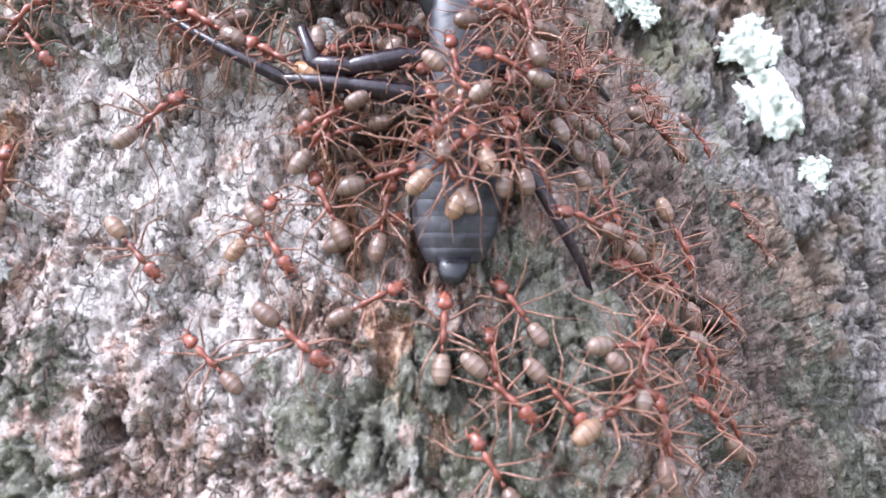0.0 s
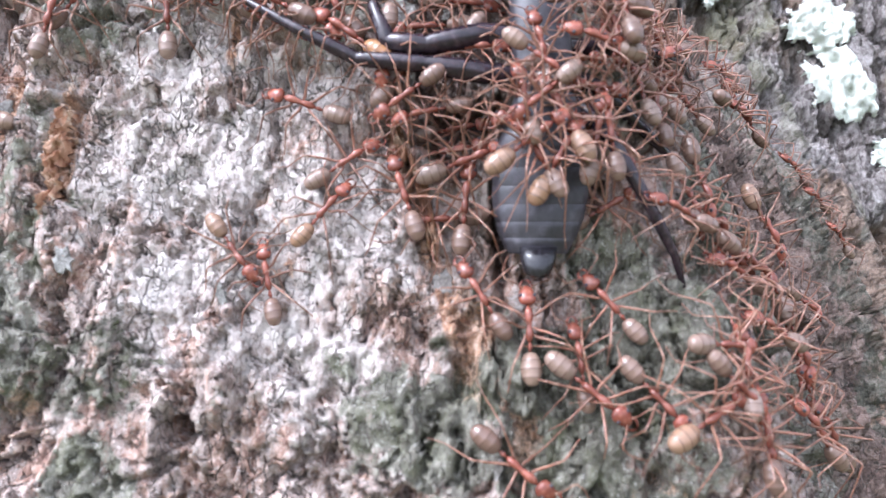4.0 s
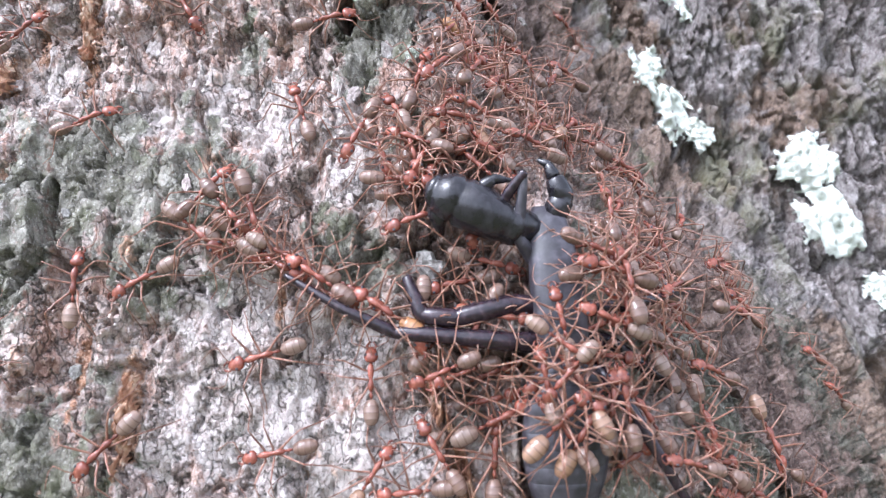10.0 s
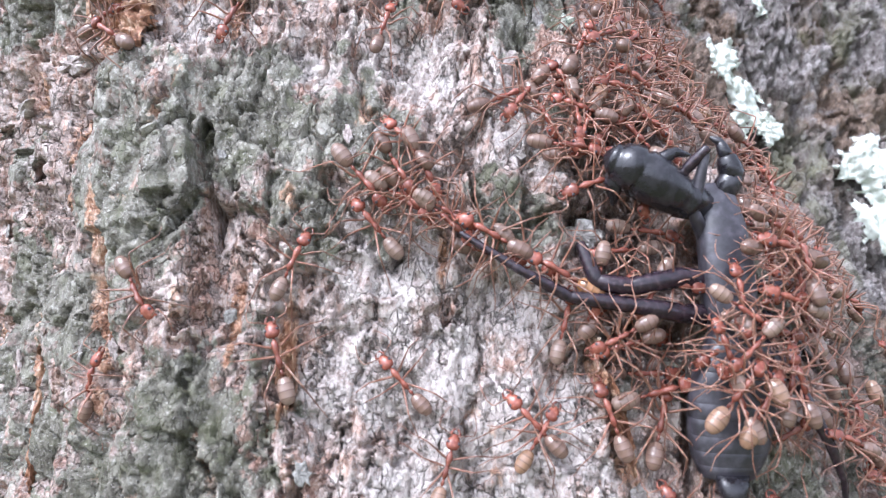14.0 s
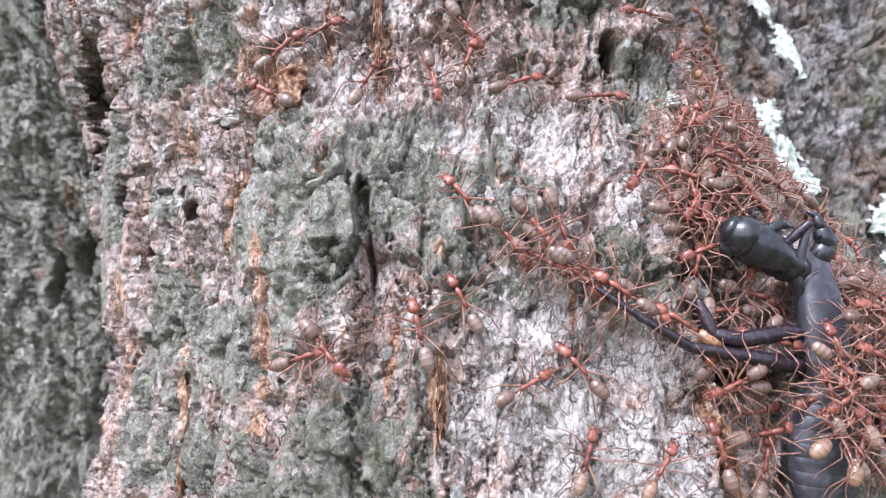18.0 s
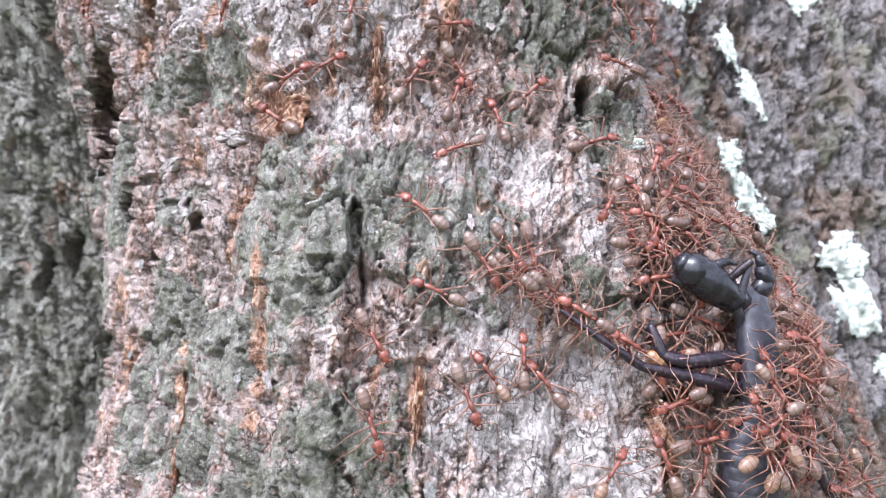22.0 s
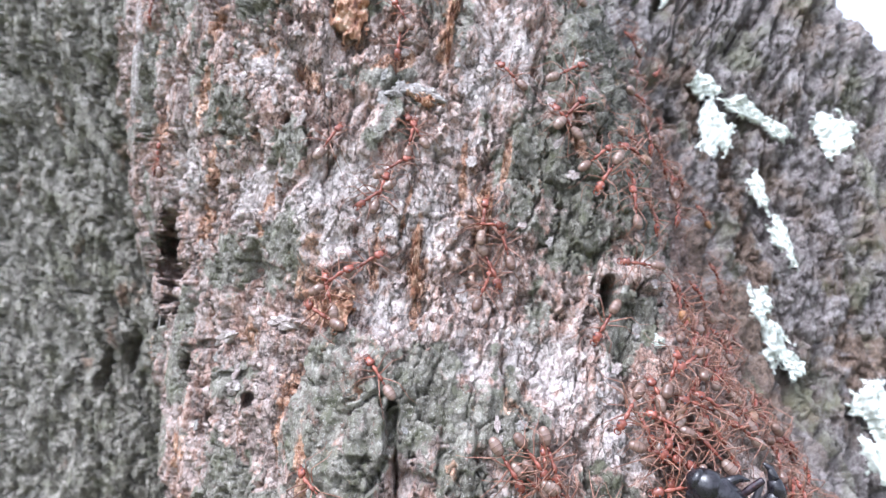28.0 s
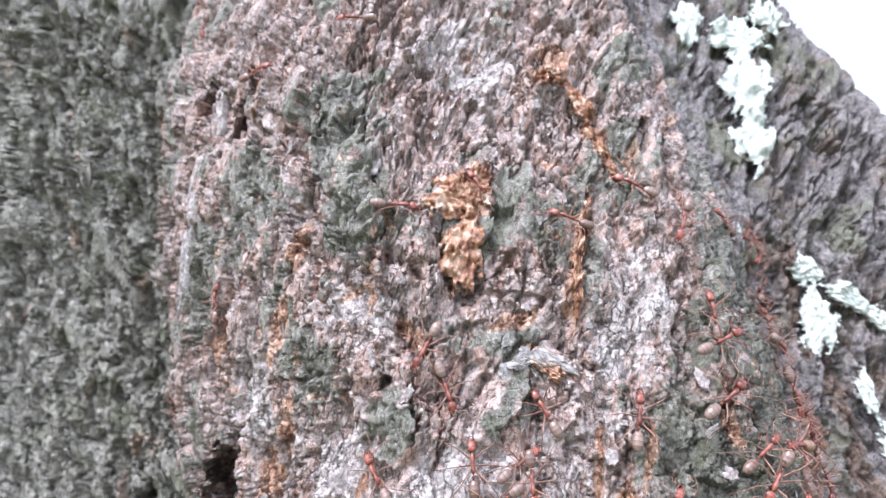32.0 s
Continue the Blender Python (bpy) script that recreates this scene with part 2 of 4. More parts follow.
def flake_material():
    """Grey and pinkish chips, each of its own shade."""
    m, nodes, links, b = material("bark_flake", 0.7, 0, 0.4)
    v = stretched(nodes, links, (1, 1, 1))
    n = noise_node(nodes, links, v, 900, 6, 0.7, 0.6)
    info = nodes.new("ShaderNodeObjectInfo")
    grey = ramp(nodes, links, n, [(.33, (.08, .075, .068)), (.48, (.22, .21, .195)), (.6, (.36, .35, .33)), (.72, (.58, .56, .54))])
    pink = ramp(nodes, links, n, [(.33, (.12, .085, .075)), (.48, (.32, .26, .24)), (.6, (.52, .46, .44)), (.72, (.76, .71, .69))])
    links.new(mix(nodes, links, info.outputs["Random"], grey, pink), b.inputs["Base Color"])
    links.new(bump(nodes, links, n, 0.9, 0.0004), b.inputs["Normal"])
    return m


def plain_bark_material():
    m, nodes, links, b = material("far_bark", 0.85)
    v = stretched(nodes, links, (1, 1, 0.3))
    n = noise_node(nodes, links, v, 60, 8, 0.7)
    links.new(ramp(nodes, links, n, [(.3, (.05, .045, .04)), (.5, (.17, .155, .14)), (.7, (.33, .31, .28))]), b.inputs["Base Color"])
    links.new(bump(nodes, links, n, 0.8, 0.006), b.inputs["Normal"])
    return m


def lichen_material():
    m, nodes, links, b = material("lichen", 0.85, 0, 0.3)
    v = stretched(nodes, links, (1, 1, 1))
    n = noise_node(nodes, links, v, 520, 6, 0.65)
    links.new(ramp(nodes, links, n, [(.3, (.36, .38, .32)), (.45, (.58, .61, .545)), (.6, (.7, .73, .675))]), b.inputs["Base Color"])
    links.new(bump(nodes, links, n, 0.45, 0.0006), b.inputs["Normal"])
    return m


def resin_material():
    """Crumbly orange-brown sap with pale beige grains."""
    m, nodes, links, b = material("dried_sap", 0.5, 0, 0.5)
    v = stretched(nodes, links, (1, 1, 1))
    n = noise_node(nodes, links, v, 420, 5, 0.6, 0.6)
    links.new(ramp(nodes, links, n, [(.33, (.12, .045, .023)), (.44, (.31, .145, .078)), (.54, (.48, .28, .175)), (.66, (.72, .57, .44))]), b.inputs["Base Color"])
    links.new(bump(nodes, links, n, 0.9, 0.0006), b.inputs["Normal"])
    return m


def ant_material(name, dark, mid, light, rough, spec=0.5):
    m, nodes, links, b = material(name, rough, 0, spec)
    v = stretched(nodes, links, (1, 1, 1))
    n = noise_node(nodes, links, v, 1500, 3, 0.5)
    info = nodes.new("ShaderNodeObjectInfo")
    c = ramp(nodes, links, n, [(.3, dark), (.55, mid), (.8, light)])
    hue = nodes.new("ShaderNodeHueSaturation")
    links.new(c, hue.inputs["Color"])
    links.new(calc(nodes, links, "MULTIPLY_ADD", info.outputs["Random"], 0.5), hue.inputs["Value"])
    hue.inputs["Value"].links[0].from_node.inputs[2].default_value = 0.8
    links.new(hue.outputs["Color"], b.inputs["Base Color"])
    links.new(bump(nodes, links, noise_node(nodes, links, v, 9000, 2, 0.5), 0.25, 0.00004), b.inputs["Normal"])
    b.inputs["Subsurface Weight"].default_value = 0.12
    b.inputs["Subsurface Radius"].default_value = (.0006, .0002, .0001)
    return m


def gaster_material():
    """A tan, faintly see-through abdomen with darker bands across it."""
    m, nodes, links, b = material("ant_gaster", 0.22, 0, 0.6)
    t = nodes.new("ShaderNodeTexCoord")
    s = nodes.new("ShaderNodeSeparateXYZ")
    links.new(t.outputs["Object"], s.inputs[0])
    wave = calc(nodes, links, "SINE", calc(nodes, links, "MULTIPLY", s.outputs["X"], 9600.0))
    info = nodes.new("ShaderNodeObjectInfo")
    body = ramp(nodes, links, info.outputs["Random"], [(0, (.14, .083, .063)), (.4, (.195, .122, .094)), (.95, (.25, .173, .138)), (1, (.33, .155, .06))])
    band = ramp(nodes, links, wave, [(.75, (0, 0, 0)), (.97, (.6, .6, .6))])
    links.new(mix(nodes, links, band, body, (.1, .055, .04)), b.inputs["Base Color"])
    links.new(bump(nodes, links, wave, 0.35, 0.00005), b.inputs["Normal"])
    return m


def black_material(name="black_shell", shine=.3, depth=1.0):
    m, nodes, links, b = material(name, 0.36, 0, 0.55)
    v = stretched(nodes, links, (1, 1, 1))
    n = noise_node(nodes, links, v, 700, 5, 0.6)
    links.new(ramp(nodes, links, n, [(p, tuple(depth * v for v in c)) for p, c in ((.3, (.02, .018, .022)), (.5, (.042, .038, .047)), (.75, (.105, .097, .115)))]), b.inputs["Base Color"])
    links.new(ramp(nodes, links, n, [(.3, (shine,) * 3), (.7, (shine + .2,) * 3)]), b.inputs["Roughness"])
    links.new(bump(nodes, links, noise_node(nodes, links, v, 5200, 3, 0.6), 0.4, 0.00005), b.inputs["Normal"])
    return m


def ground_material():
    m, nodes, links, b = material("soil", 0.95)
    n = noise_node(nodes, links, stretched(nodes, links, (1, 1, 1)), 6, 8, 0.7)
    links.new(ramp(nodes, links, n, [(.35, (.06, .045, .03)), (.5, (.09, .1, .04)), (.7, (.16, .17, .07))]), b.inputs["Base Color"])
    return m


FLAKE = flake_material()
BARK, FAR_BARK, LICHEN, BLACK, SOIL = bark_material(), plain_bark_material(), lichen_material(), black_material(), ground_material()
RESIN = resin_material()
RED = ant_material("ant_red", (.125, .035, .023), (.2, .061, .042), (.33, .13, .093), 0.27)
LEG = ant_material("ant_leg", (.16, .066, .044), (.25, .125, .086), (.46, .32, .25), 0.32)
AMBER = ant_material("ant_head", (.135, .037, .025), (.225, .067, .045), (.36, .145, .1), 0.25)
EYE_BLACK = black_material()
GLOSS = black_material("wet_black", .06, .4)
PURPLE = ant_material("purple_black", (.012, .008, .012), (.026, .016, .022), (.06, .04, .048), 0.2)
GASTER = gaster_material()


def part(name, bm, mat, parent=None, label="", smooth=True):
    """Links a bmesh as one mesh object under a thing or under a part."""
    me = bpy.data.meshes.new(name)
    if smooth:
        for f in bm.faces:
            f.smooth = True
    bm.to_mesh(me)
    bm.free()
    me.materials.append(mat)
    ob = new(name, me)
    ob.parent = parent
    return tagged(ob, label)


# ---- the trunk ----
_table = np.random.RandomState(7).permutation(256)
_table = np.concatenate([_table, _table, _table])
_angles = np.random.RandomState(8).rand(256) * 2 * math.pi


def perlin(x, y, seed=0):
    xi, yi = np.floor(x).astype(int), np.floor(y).astype(int)
    xf, yf = x - xi, y - yi
    xi, yi = (xi + seed * 37) & 255, (yi + seed * 91) & 255

    def corner(dx, dy):
        g = _angles[_table[_table[(xi + dx) & 255] + ((yi + dy) & 255)]]
        return np.cos(g) * (xf - dx) + np.sin(g) * (yf - dy)

    su, sv = xf * xf * xf * (xf * (xf * 6 - 15) + 10), yf * yf * yf * (yf * (yf * 6 - 15) + 10)
    top = corner(0, 0) * (1 - su) + corner(1, 0) * su
    low = corner(0, 1) * (1 - su) + corner(1, 1) * su
    return (top * (1 - sv) + low * sv) * 1.45


def fractal(x, y, octaves=4, gain=0.5, seed=0):
    total, amp = 0.0, 1.0
    for k in range(octaves):
        total, amp, x, y = total + amp * perlin(x, y, seed + k), amp * gain, x * 2.03, y * 2.03
    return total


# -- trunk form --
# u runs to the right along x, w is the height over EYE, depth runs along y
def ridge_depth(w):
    return np.interp(w, [-.08, -.016, 0, .03, .05, .08, .105, .13, .26], [.056, .066, .0705, .0775, .087, .0935, .1, .11, .155])


def soft_min(a, b, k):
    h = np.clip(.5 + .5 * (b - a) / k, 0, 1)
    return b + (a - b) * h - k * h * (1 - h)


def trunk_form(u, w):
    """Depth of the trunk's face: a rib in the middle, a hollow to its left, a second rib to its right."""
    left = np.maximum(0, np.interp(w, [-.05, 0, .03, .08, .13], [-.055, -.055, -.06, -.08, -.1]) - u)
    right = np.maximum(0, u - np.interp(w, [-.05, -.01, .01, .05, .1, .14, .2], [.02, .014, .008, -.012, -.03, -.045, -.07]))
    edge = np.maximum(0, np.interp(w, [-.05, .01, .05, .1, .2], [-.0935, -.0965, -.118, -.1395, -.158]) - u)
    slope = np.interp(w, [-.02, .02, .06], [.75, .95, 1.15])
    rib = ridge_depth(w) + .68 * left + 7 * left ** 2 + 4.5 * edge + slope * right + 8 * right ** 2
    hollow = .225 + .2 * np.maximum(0, -.16 - u) - .2 * np.maximum(0, w - .08)
    past = np.maximum(0, (u - SHOULDER[0]) * SHOULDER[2] + (w - SHOULDER[1]) * SHOULDER[3])
    second = .147 + .22 * (w - .055) + .1 * (u - .03) + 70 * past ** 2
    hollow = hollow + 3 * np.maximum(0, u + .08)
    second = second + 2 * np.maximum(0, -.03 - u)
    return soft_min(soft_min(rib, second, .012), hollow, .01)


SHOULDER = (.038, .162, .66, .75)
# -- end of form --

# Zones of the bark in millimetres: u, w, half width, half height, turn in degrees
CRUST = [(-50, 36, 7, 7, 0), (-44, 26, 5.5, 6, 10), (-20, 23, 5.5, 4, -15), (-53, 1, 8, 10, 0), (-36, 31, 4.5, 8, 5), (-58, 28, 4.5, 6, 0),
         (-70, 12, 7, 8, 0), (-89, 52, 5, 7, 0), (-79, 55, 4.5, 7, 5), (-38, 76, 6, 9, 0), (-28, 66, 7, 7, 0), (-90, 104, 9, 6, 0),
         (-98, 124, 8, 9, 0), (12, -8, 9, 7, -30), (9, -3, 6, 5, 0), (24, 14, 8, 6, -40), (-122, 92, 6, 12, 0)]
CRUST_2 = [(-62, -6, 9, 6, 0), (-8, -14, 9, 4, 0), (-48, 124, 6, 8, 0), (-30, 100, 6, 10, 0), (-112, 108, 7, 9, 0), (-80, 74, 4, 4, 0), (-66, 88, 7, 4, 0), (-95, 80, 5, 6, 0),
           (-30, 128, 7, 8, 0), (-60, 22, 4, 5, 0), (2, -18, 12, 5, 0), (-18, 52, 6, 6, 0), (-108, 30, 4, 12, 0), (34, -6, 9, 11, 20), (46, 4, 9, 9, 0), (28, 10, 7, 6, 30), (-80, 12, 7, 9, 0), (-66, 24, 5, 6, 0), (-75, -4, 8, 7, 0), (-84, 31, 5, 4, 0)]
PALE = [(-32, 8, 12, 9, 0), (-18, 1, 11, 8, 20), (-32, 42, 9, 6, -20), (-20, 34, 8, 4, -35), (-27, -4, 9, 7, 0), (-16, -12, 6, 5, 0), (-77, 58, 6, 8, 0),
        (-60, 62, 9, 6, 0), (-58, 48, 6, 6, 0), (-86, 66, 7, 9, 0), (-56, 65, 6, 8, 0), (-49, 90, 3.5, 14, 0), (-104, 72, 6, 9, 0), (-80, 140, 8, 9, 0), (-90, 89, 5, 5, 0),
        (-44, 98, 5, 12, 0), (-45, 41, 5, 4, 0), (-66, 66, 10, 9, 0), (-34, 20, 6, 6, 0), (-70, 58, 8, 7, 0), (-22, 14, 9, 6, 0), (-31, 18, 8, 5, 0)]
ORANGE = [(-12, 9, .7, 3, 15), (-9, 1, .9, 4, 12), (-7, -6, .8, 3, 12), (-44, 8, 1, 5, 0), (-55.5, 57, .9, 8, 0), (-67, 47, 4, 4, 0), (-93, 5, 1.4, 12, 0), (-79, 1, 1, 8, 5),
          (-75.5, 111, 4.2, 3.4, 0), (-74.5, 102, 2.8, 6, 5), (-55.5, 104, 1.3, 9, -4), (-45, 67, 1, 6, -4), (-71, 49, 4, 3.5, 30), (-54, 51, 1, 5, 0), (-62, 143, 3, 5, 30)]
ORANGE_2 = [(-54, 127, 1.4, 6, 30), (-65, 92, 4, 1.2, 30), (-58, 87, 4.5, 1.2, -25), (-79, 87, 4, 1.2, -40), (-114, 80, 1.4, 8, 0), (-101, 84, 1.4, 6, 0), (-60, 120, 3, 1.5, 0), (-29, 82, 1.5, 4, 20),
            (-67, 22, .8, 9, 3), (-73, 28, 1, 8, 0), (-84, 40, 3, 2, 0), (-100, 60, 3, 4, 0), (-100, 100, 1.2, 7, 0), (-28, 20, .7, 4, 0), (-49, 72, .7, 7, 3), (-42, 76, .6, 6, -3), (-62, 57, .8, 6, 4), (-58, 66, .6, 5, -5), (-88, 96, .7, 8, 3), (-97, 70, .8, 9, 2), (-83, 62, .6, 6, 0), (-66, 10, .7, 8, 4), (-50, 12, .6, 6, -4)]
MOSS = [(13, -9, 10, 8, 0), (-54, 0, 8, 9, 0), (2, -17, 12, 5, 0), (-63, -8, 8, 6, 0), (-20, 25, 5.5, 3.6, -15), (30, 2, 10, 14, 0), (-58, 28, 3, 5, 0), (-46, -13, 11, 6, 0)]
# Dark moss of the right flank, with the flank's shade put into its colour
FLANK_SHADED_MOSS = [(-29, 77, 9, 12, 0), (-18, 92, 13, 13, 0), (-30, 65, 7, 6, 0), (-20, 110, 12, 10, 0), (-12, 78, 12, 16, 0), (4, -13, 12, 7, 0), (34, 0, 14, 16, 0), (24, 8, 8, 12, -20), (46, -8, 12, 14, 0)]
# The brown cavity under the prey, and brown streaks on the second rib; the last three hold the cleft's shade too
CAVITY = [(-8, 25, 5.6, 9.5, 6), (-4, 16, 4, 5, 0), (-6, 32, 5, 4, -20)]
RUST = [(24, 92, 4, 16, 8), (29, 74, 4, 14, 16), (27, 56, 4, 12, 20), (33, 42, 4, 10, 30), (60, 52, 9, 7, 0), (58, 2, 6, 9, 30), (66, -8, 8, 8, 0), (12, 116, 3, 14, 10), (12, 70, 8, 20, 15), (19, 54, 8, 14, 20), (4, 94, 5, 14, 5)]
# Pits: the same, and how deep
PITS = [(-22, 56, 1.2, 2.4, 0, 7), (-55, 30, 1.0, 3.4, 8, 3), (-53.4, 24.5, .4, 4.5, 10, 1.6), (-78.6, 29, 1.0, 1.3, -30, 2.4), (-80.5, 33.5, 2.4, .8, 20, 1.2), (-108.5, 50, 4.6, 11, 4, 9), (-89, 24, 1.4, 2.6, 20, 5), (-82.5, 79.5, 1.3, 1.1, -30, 3),
        (-25, 84, 1, 1.6, 0, 2.5), (-131, 130, 1.2, 6, 0, 5), (-152, 18, 2, 7, 0, 8), (-161, 7, 2.4, 5, 0, 8), (-160, 12, 2, 7, 0, 9), (-45, 129, 1, 4, 0, 2), (6, 109, 3, 4, 0, 3), (-120.5, 125, .8, 8, -3, 4)]
PITS_2 = [(-30, -17, 1.4, 1.4, 0, 3), (36, -10, 2, 9, 40, 2.5), (-6, 9.5, 4, 3, 0, 4), (-100, 119, 1, 3, 0, 1.5), (-92, 36, 4, 1, 25, 1.2),
          (28, 6, 1.6, 7, 45, 2), (-84, 32, 4, .8, 20, 1), (-73, 42, 3, .9, 0, 1.2), (-95, 30, 1.2, 3, 20, 3), (-2, 4, .9, 9, 0, 3), (-66, 96, 6, .7, 5, .8), (3, 78, 2.5, 12, 18, 7)]


def blobs(u, w, rows, wobble):
    """The strongest of a set of ellipses at each place: 1 in the middle, 0 at the rim and past it."""
    best = np.zeros_like(u)
    for cu, cw, ru, rw, turn, *deep in rows:
        c, s = math.cos(radians(turn)), math.sin(radians(turn))
        du, dw = u * 1000 - cu, w * 1000 - cw
        near = (np.abs(du) < 2.6 * max(ru, rw)) & (np.abs(dw) < 2.6 * max(ru, rw))
        if not near.any():
            continue
        a, b = du[near] * c + dw[near] * s, -du[near] * s + dw[near] * c
        d = np.sqrt((a / ru) ** 2 + (b / rw) ** 2) + np.clip(wobble[near] * 0.45, -.9, .9)
        v = np.clip((1.25 - d) * 2.6, 0, 1) * deep[0] if deep else np.clip(1.45 - d, 0, 1)
        best[near] = np.maximum(best[near], v)
    return best


def plates(x, y, seed):
    """Cracked plates: how far the place is from a crack, its plate's own number, and the height on the plate's tilted face."""
    xi, yi = np.floor(x).astype(int), np.floor(y).astype(int)
    first, second_near, owner, tilt = np.full(x.shape, 9.0), np.full(x.shape, 9.0), np.zeros(x.shape), np.zeros(x.shape)
    for dx in (-1, 0, 1):
        for dy in (-1, 0, 1):
            k = _table[_table[(xi + dx + seed * 17) & 255] + ((yi + dy + seed * 31) & 255)]
            du, dv = x - (xi + dx + .1 + .8 * (k / 255.0)), y - (yi + dy + .1 + .8 * (_table[k + 101] / 255.0))
            d = du ** 2 + dv ** 2
            nearer = d < first
            second_near = np.where(nearer, first, np.minimum(second_near, d))
            owner = np.where(nearer, _table[k + 57] / 255.0, owner)
            tilt = np.where(nearer, du * (_table[k + 13] / 127.5 - 1) + dv * (_table[k + 29] / 127.5 - 1), tilt)
            first = np.where(nearer, d, first)
    return np.sqrt(second_near) - np.sqrt(first), owner, tilt


def graded(stops):
    """Grid lines between stops (from, to, step)."""
    return np.concatenate([np.arange(a, b, s) for a, b, s in stops])


GRID_U = graded([(-.32, -.215, .0016), (-.215, -.136, .0004), (-.136, -.07, .00019), (-.07, -.005, .00027), (-.005, .05, .00019), (.05, .09, .00035), (.09, .2, .0016)])
GRID_W = graded([(-.09, -.045, .0012), (-.045, -.026, .0005), (-.026, .137, .00028), (.137, .17, .0004), (.17, .3, .0012)])
UU, WW = np.meshgrid(GRID_U, GRID_W)
FORM = trunk_form(UU, WW)
slope_u, slope_w = np.gradient(FORM, GRID_U, axis=1), np.gradient(FORM, GRID_W, axis=0)
run = np.cumsum(np.sqrt(1 + np.minimum(slope_u, 4) ** 2) * np.gradient(GRID_U)[None, :], axis=1)
run -= run[:, [int(np.searchsorted(GRID_U, -.04))]] + .04
S, W = run * 1000, WW * 1000
warp_s, warp_w = fractal(S / 3.6, W / 5, 3, .55, 3) * 1.5, fractal(S / 4, W / 4, 3, .55, 6) * 2.0
bend_s, bend_w = fractal(S / 9, W / 13, 2, .3, 130) * 2.4, fractal(S / 11, W / 11, 2, .3, 134) * 2.6
wobble = fractal(S / 2.6, W / 2.6, 3, .6, 11) + 1.3 * fractal(S / 8, W / 8, 2, .5, 15)
cell = np.gradient(S, axis=1) + .12
fine_fade, mid_fade = np.clip(1.6 - cell / .45, 0, 1), np.clip(1.7 - cell / .9, 0, 1)
crust = np.maximum(blobs(UU, WW, CRUST, wobble), blobs(UU, WW, CRUST_2, wobble))
pale = blobs(UU, WW, PALE, wobble) * np.interp(WW, [.012, .03], [1, .86])
orange = np.maximum(blobs(UU, WW, ORANGE, wobble), blobs(UU, WW, ORANGE_2, wobble))
pits = 1.7 * np.maximum(blobs(UU, WW, PITS, wobble * .55), blobs(UU, WW, PITS_2, wobble * .55)) * (1 + .3 * wobble)
hollow = np.clip((FORM - .165) / .03, 0, 1) * (UU < -.07)
second = np.clip((FORM - .118) / .02, 0, 1) * (UU > -.06)

jag_s, jag_w = fractal(S / 2.4, W / 2.4, 5, .68, 160), fractal(S / 2.4, W / 2.4, 5, .68, 170)
lumps = fractal(S / 7, W / 11, 3, .5, 30)
knobs = fractal((S + warp_s) / 2.2, (W + warp_w) / 2.6, 4, .62, 40)
seam = np.abs(fractal((S + bend_s + .8 * jag_s) / 6.5, (W + bend_w + .8 * jag_w) / 24, 2, .4, 50))
cracks = np.clip(1 - seam / .06, 0, 1) * np.clip(1.2 + 2.2 * fractal(S / 6, W / 9, 2, .5, 141), 0, 1)


def terraces(n, steep=.3):
    """Broken layers: steps with steep edges."""
    low = np.floor(n)
    f = np.clip((n - low) / steep, 0, 1)
    return low + f * f * (3 - 2 * f)


tiny_gap, tiny_id, tiny_tilt = plates((S + .18 * jag_s) / .95, (W + .2 * jag_w) / 1.6, 9)
small_gap, small_id, small_tilt = plates((S + .3 * bend_s + .3 * jag_s) / 2.2, (W + .3 * bend_w + .35 * jag_w) / 3.5, 3)
large_gap, large_id, large_tilt = plates((S + .5 * bend_s + .6 * jag_s) / 6.0, (W + .5 * bend_w + .6 * jag_w) / 11, 5)
layers = terraces(2.0 * fractal((S + .5 * bend_s + .45 * jag_s) / 5, (W + .5 * bend_w + .45 * jag_w) / 13, 3, .5, 55), .14)
broken_here = np.clip(.5 + 1.8 * fractal(S / 5, W / 7, 2, .5, 151), 0, 1)
left_flank = np.clip((-.075 - UU) / .02, 0, 1) * (1 - hollow)
right_flank = np.clip((FORM - ridge_depth(WW) - .006) / .02, 0, 1) * (UU > -.06)
knobs = knobs * mid_fade
shaded_moss = np.maximum(np.maximum(.62 * blobs(UU, WW, MOSS, wobble), 1.0 * blobs(UU, WW, FLANK_SHADED_MOSS, wobble)), 1.1 * right_flank * np.clip((.11 - WW) / .04, 0, 1))
inner = np.clip(1 - seam / .17, 0, 1) * np.clip(.45 + fractal(S / 14, W / 20, 2, .5, 99), 0, 1)
scattered = np.clip((fractal(S / 15, W / 24, 3, .55, 120) + .3 * (large_id - .5) - .08) * 2.4, 0, .7) * np.clip(1 - 1.6 * pale, 0, 1) * (1 - hollow) * (1 - second)
crust = np.maximum(np.maximum(crust, scattered), .75 * right_flank)
plate = np.clip(crust * 3.5, 0, 1) * (1 - .7 * right_flank)
rough_part = 1 - .6 * plate
rise = 1.2 * lumps + 1.3 * fractal(S / 10, W / 38, 2, .5, 110) + .1 * knobs * rough_part
rise += .85 * layers * (1 - .55 * pale) * (1 - .3 * plate)
rise -= cracks * mid_fade * (2.3 - 1.4 * pale)
on_rib = (1 - hollow) * (1 - second)
rise += on_rib * fine_fade * rough_part * (.15 * tiny_tilt + .07 * (tiny_id - .5) - .16 * np.clip(1 - tiny_gap / .13, 0, 1) * broken_here)
rise += on_rib * fine_fade * (.34 * small_tilt + .18 * (small_id - .5) - .5 * np.clip(1 - small_gap / .07, 0, 1) * broken_here) * (1 - .55 * plate)
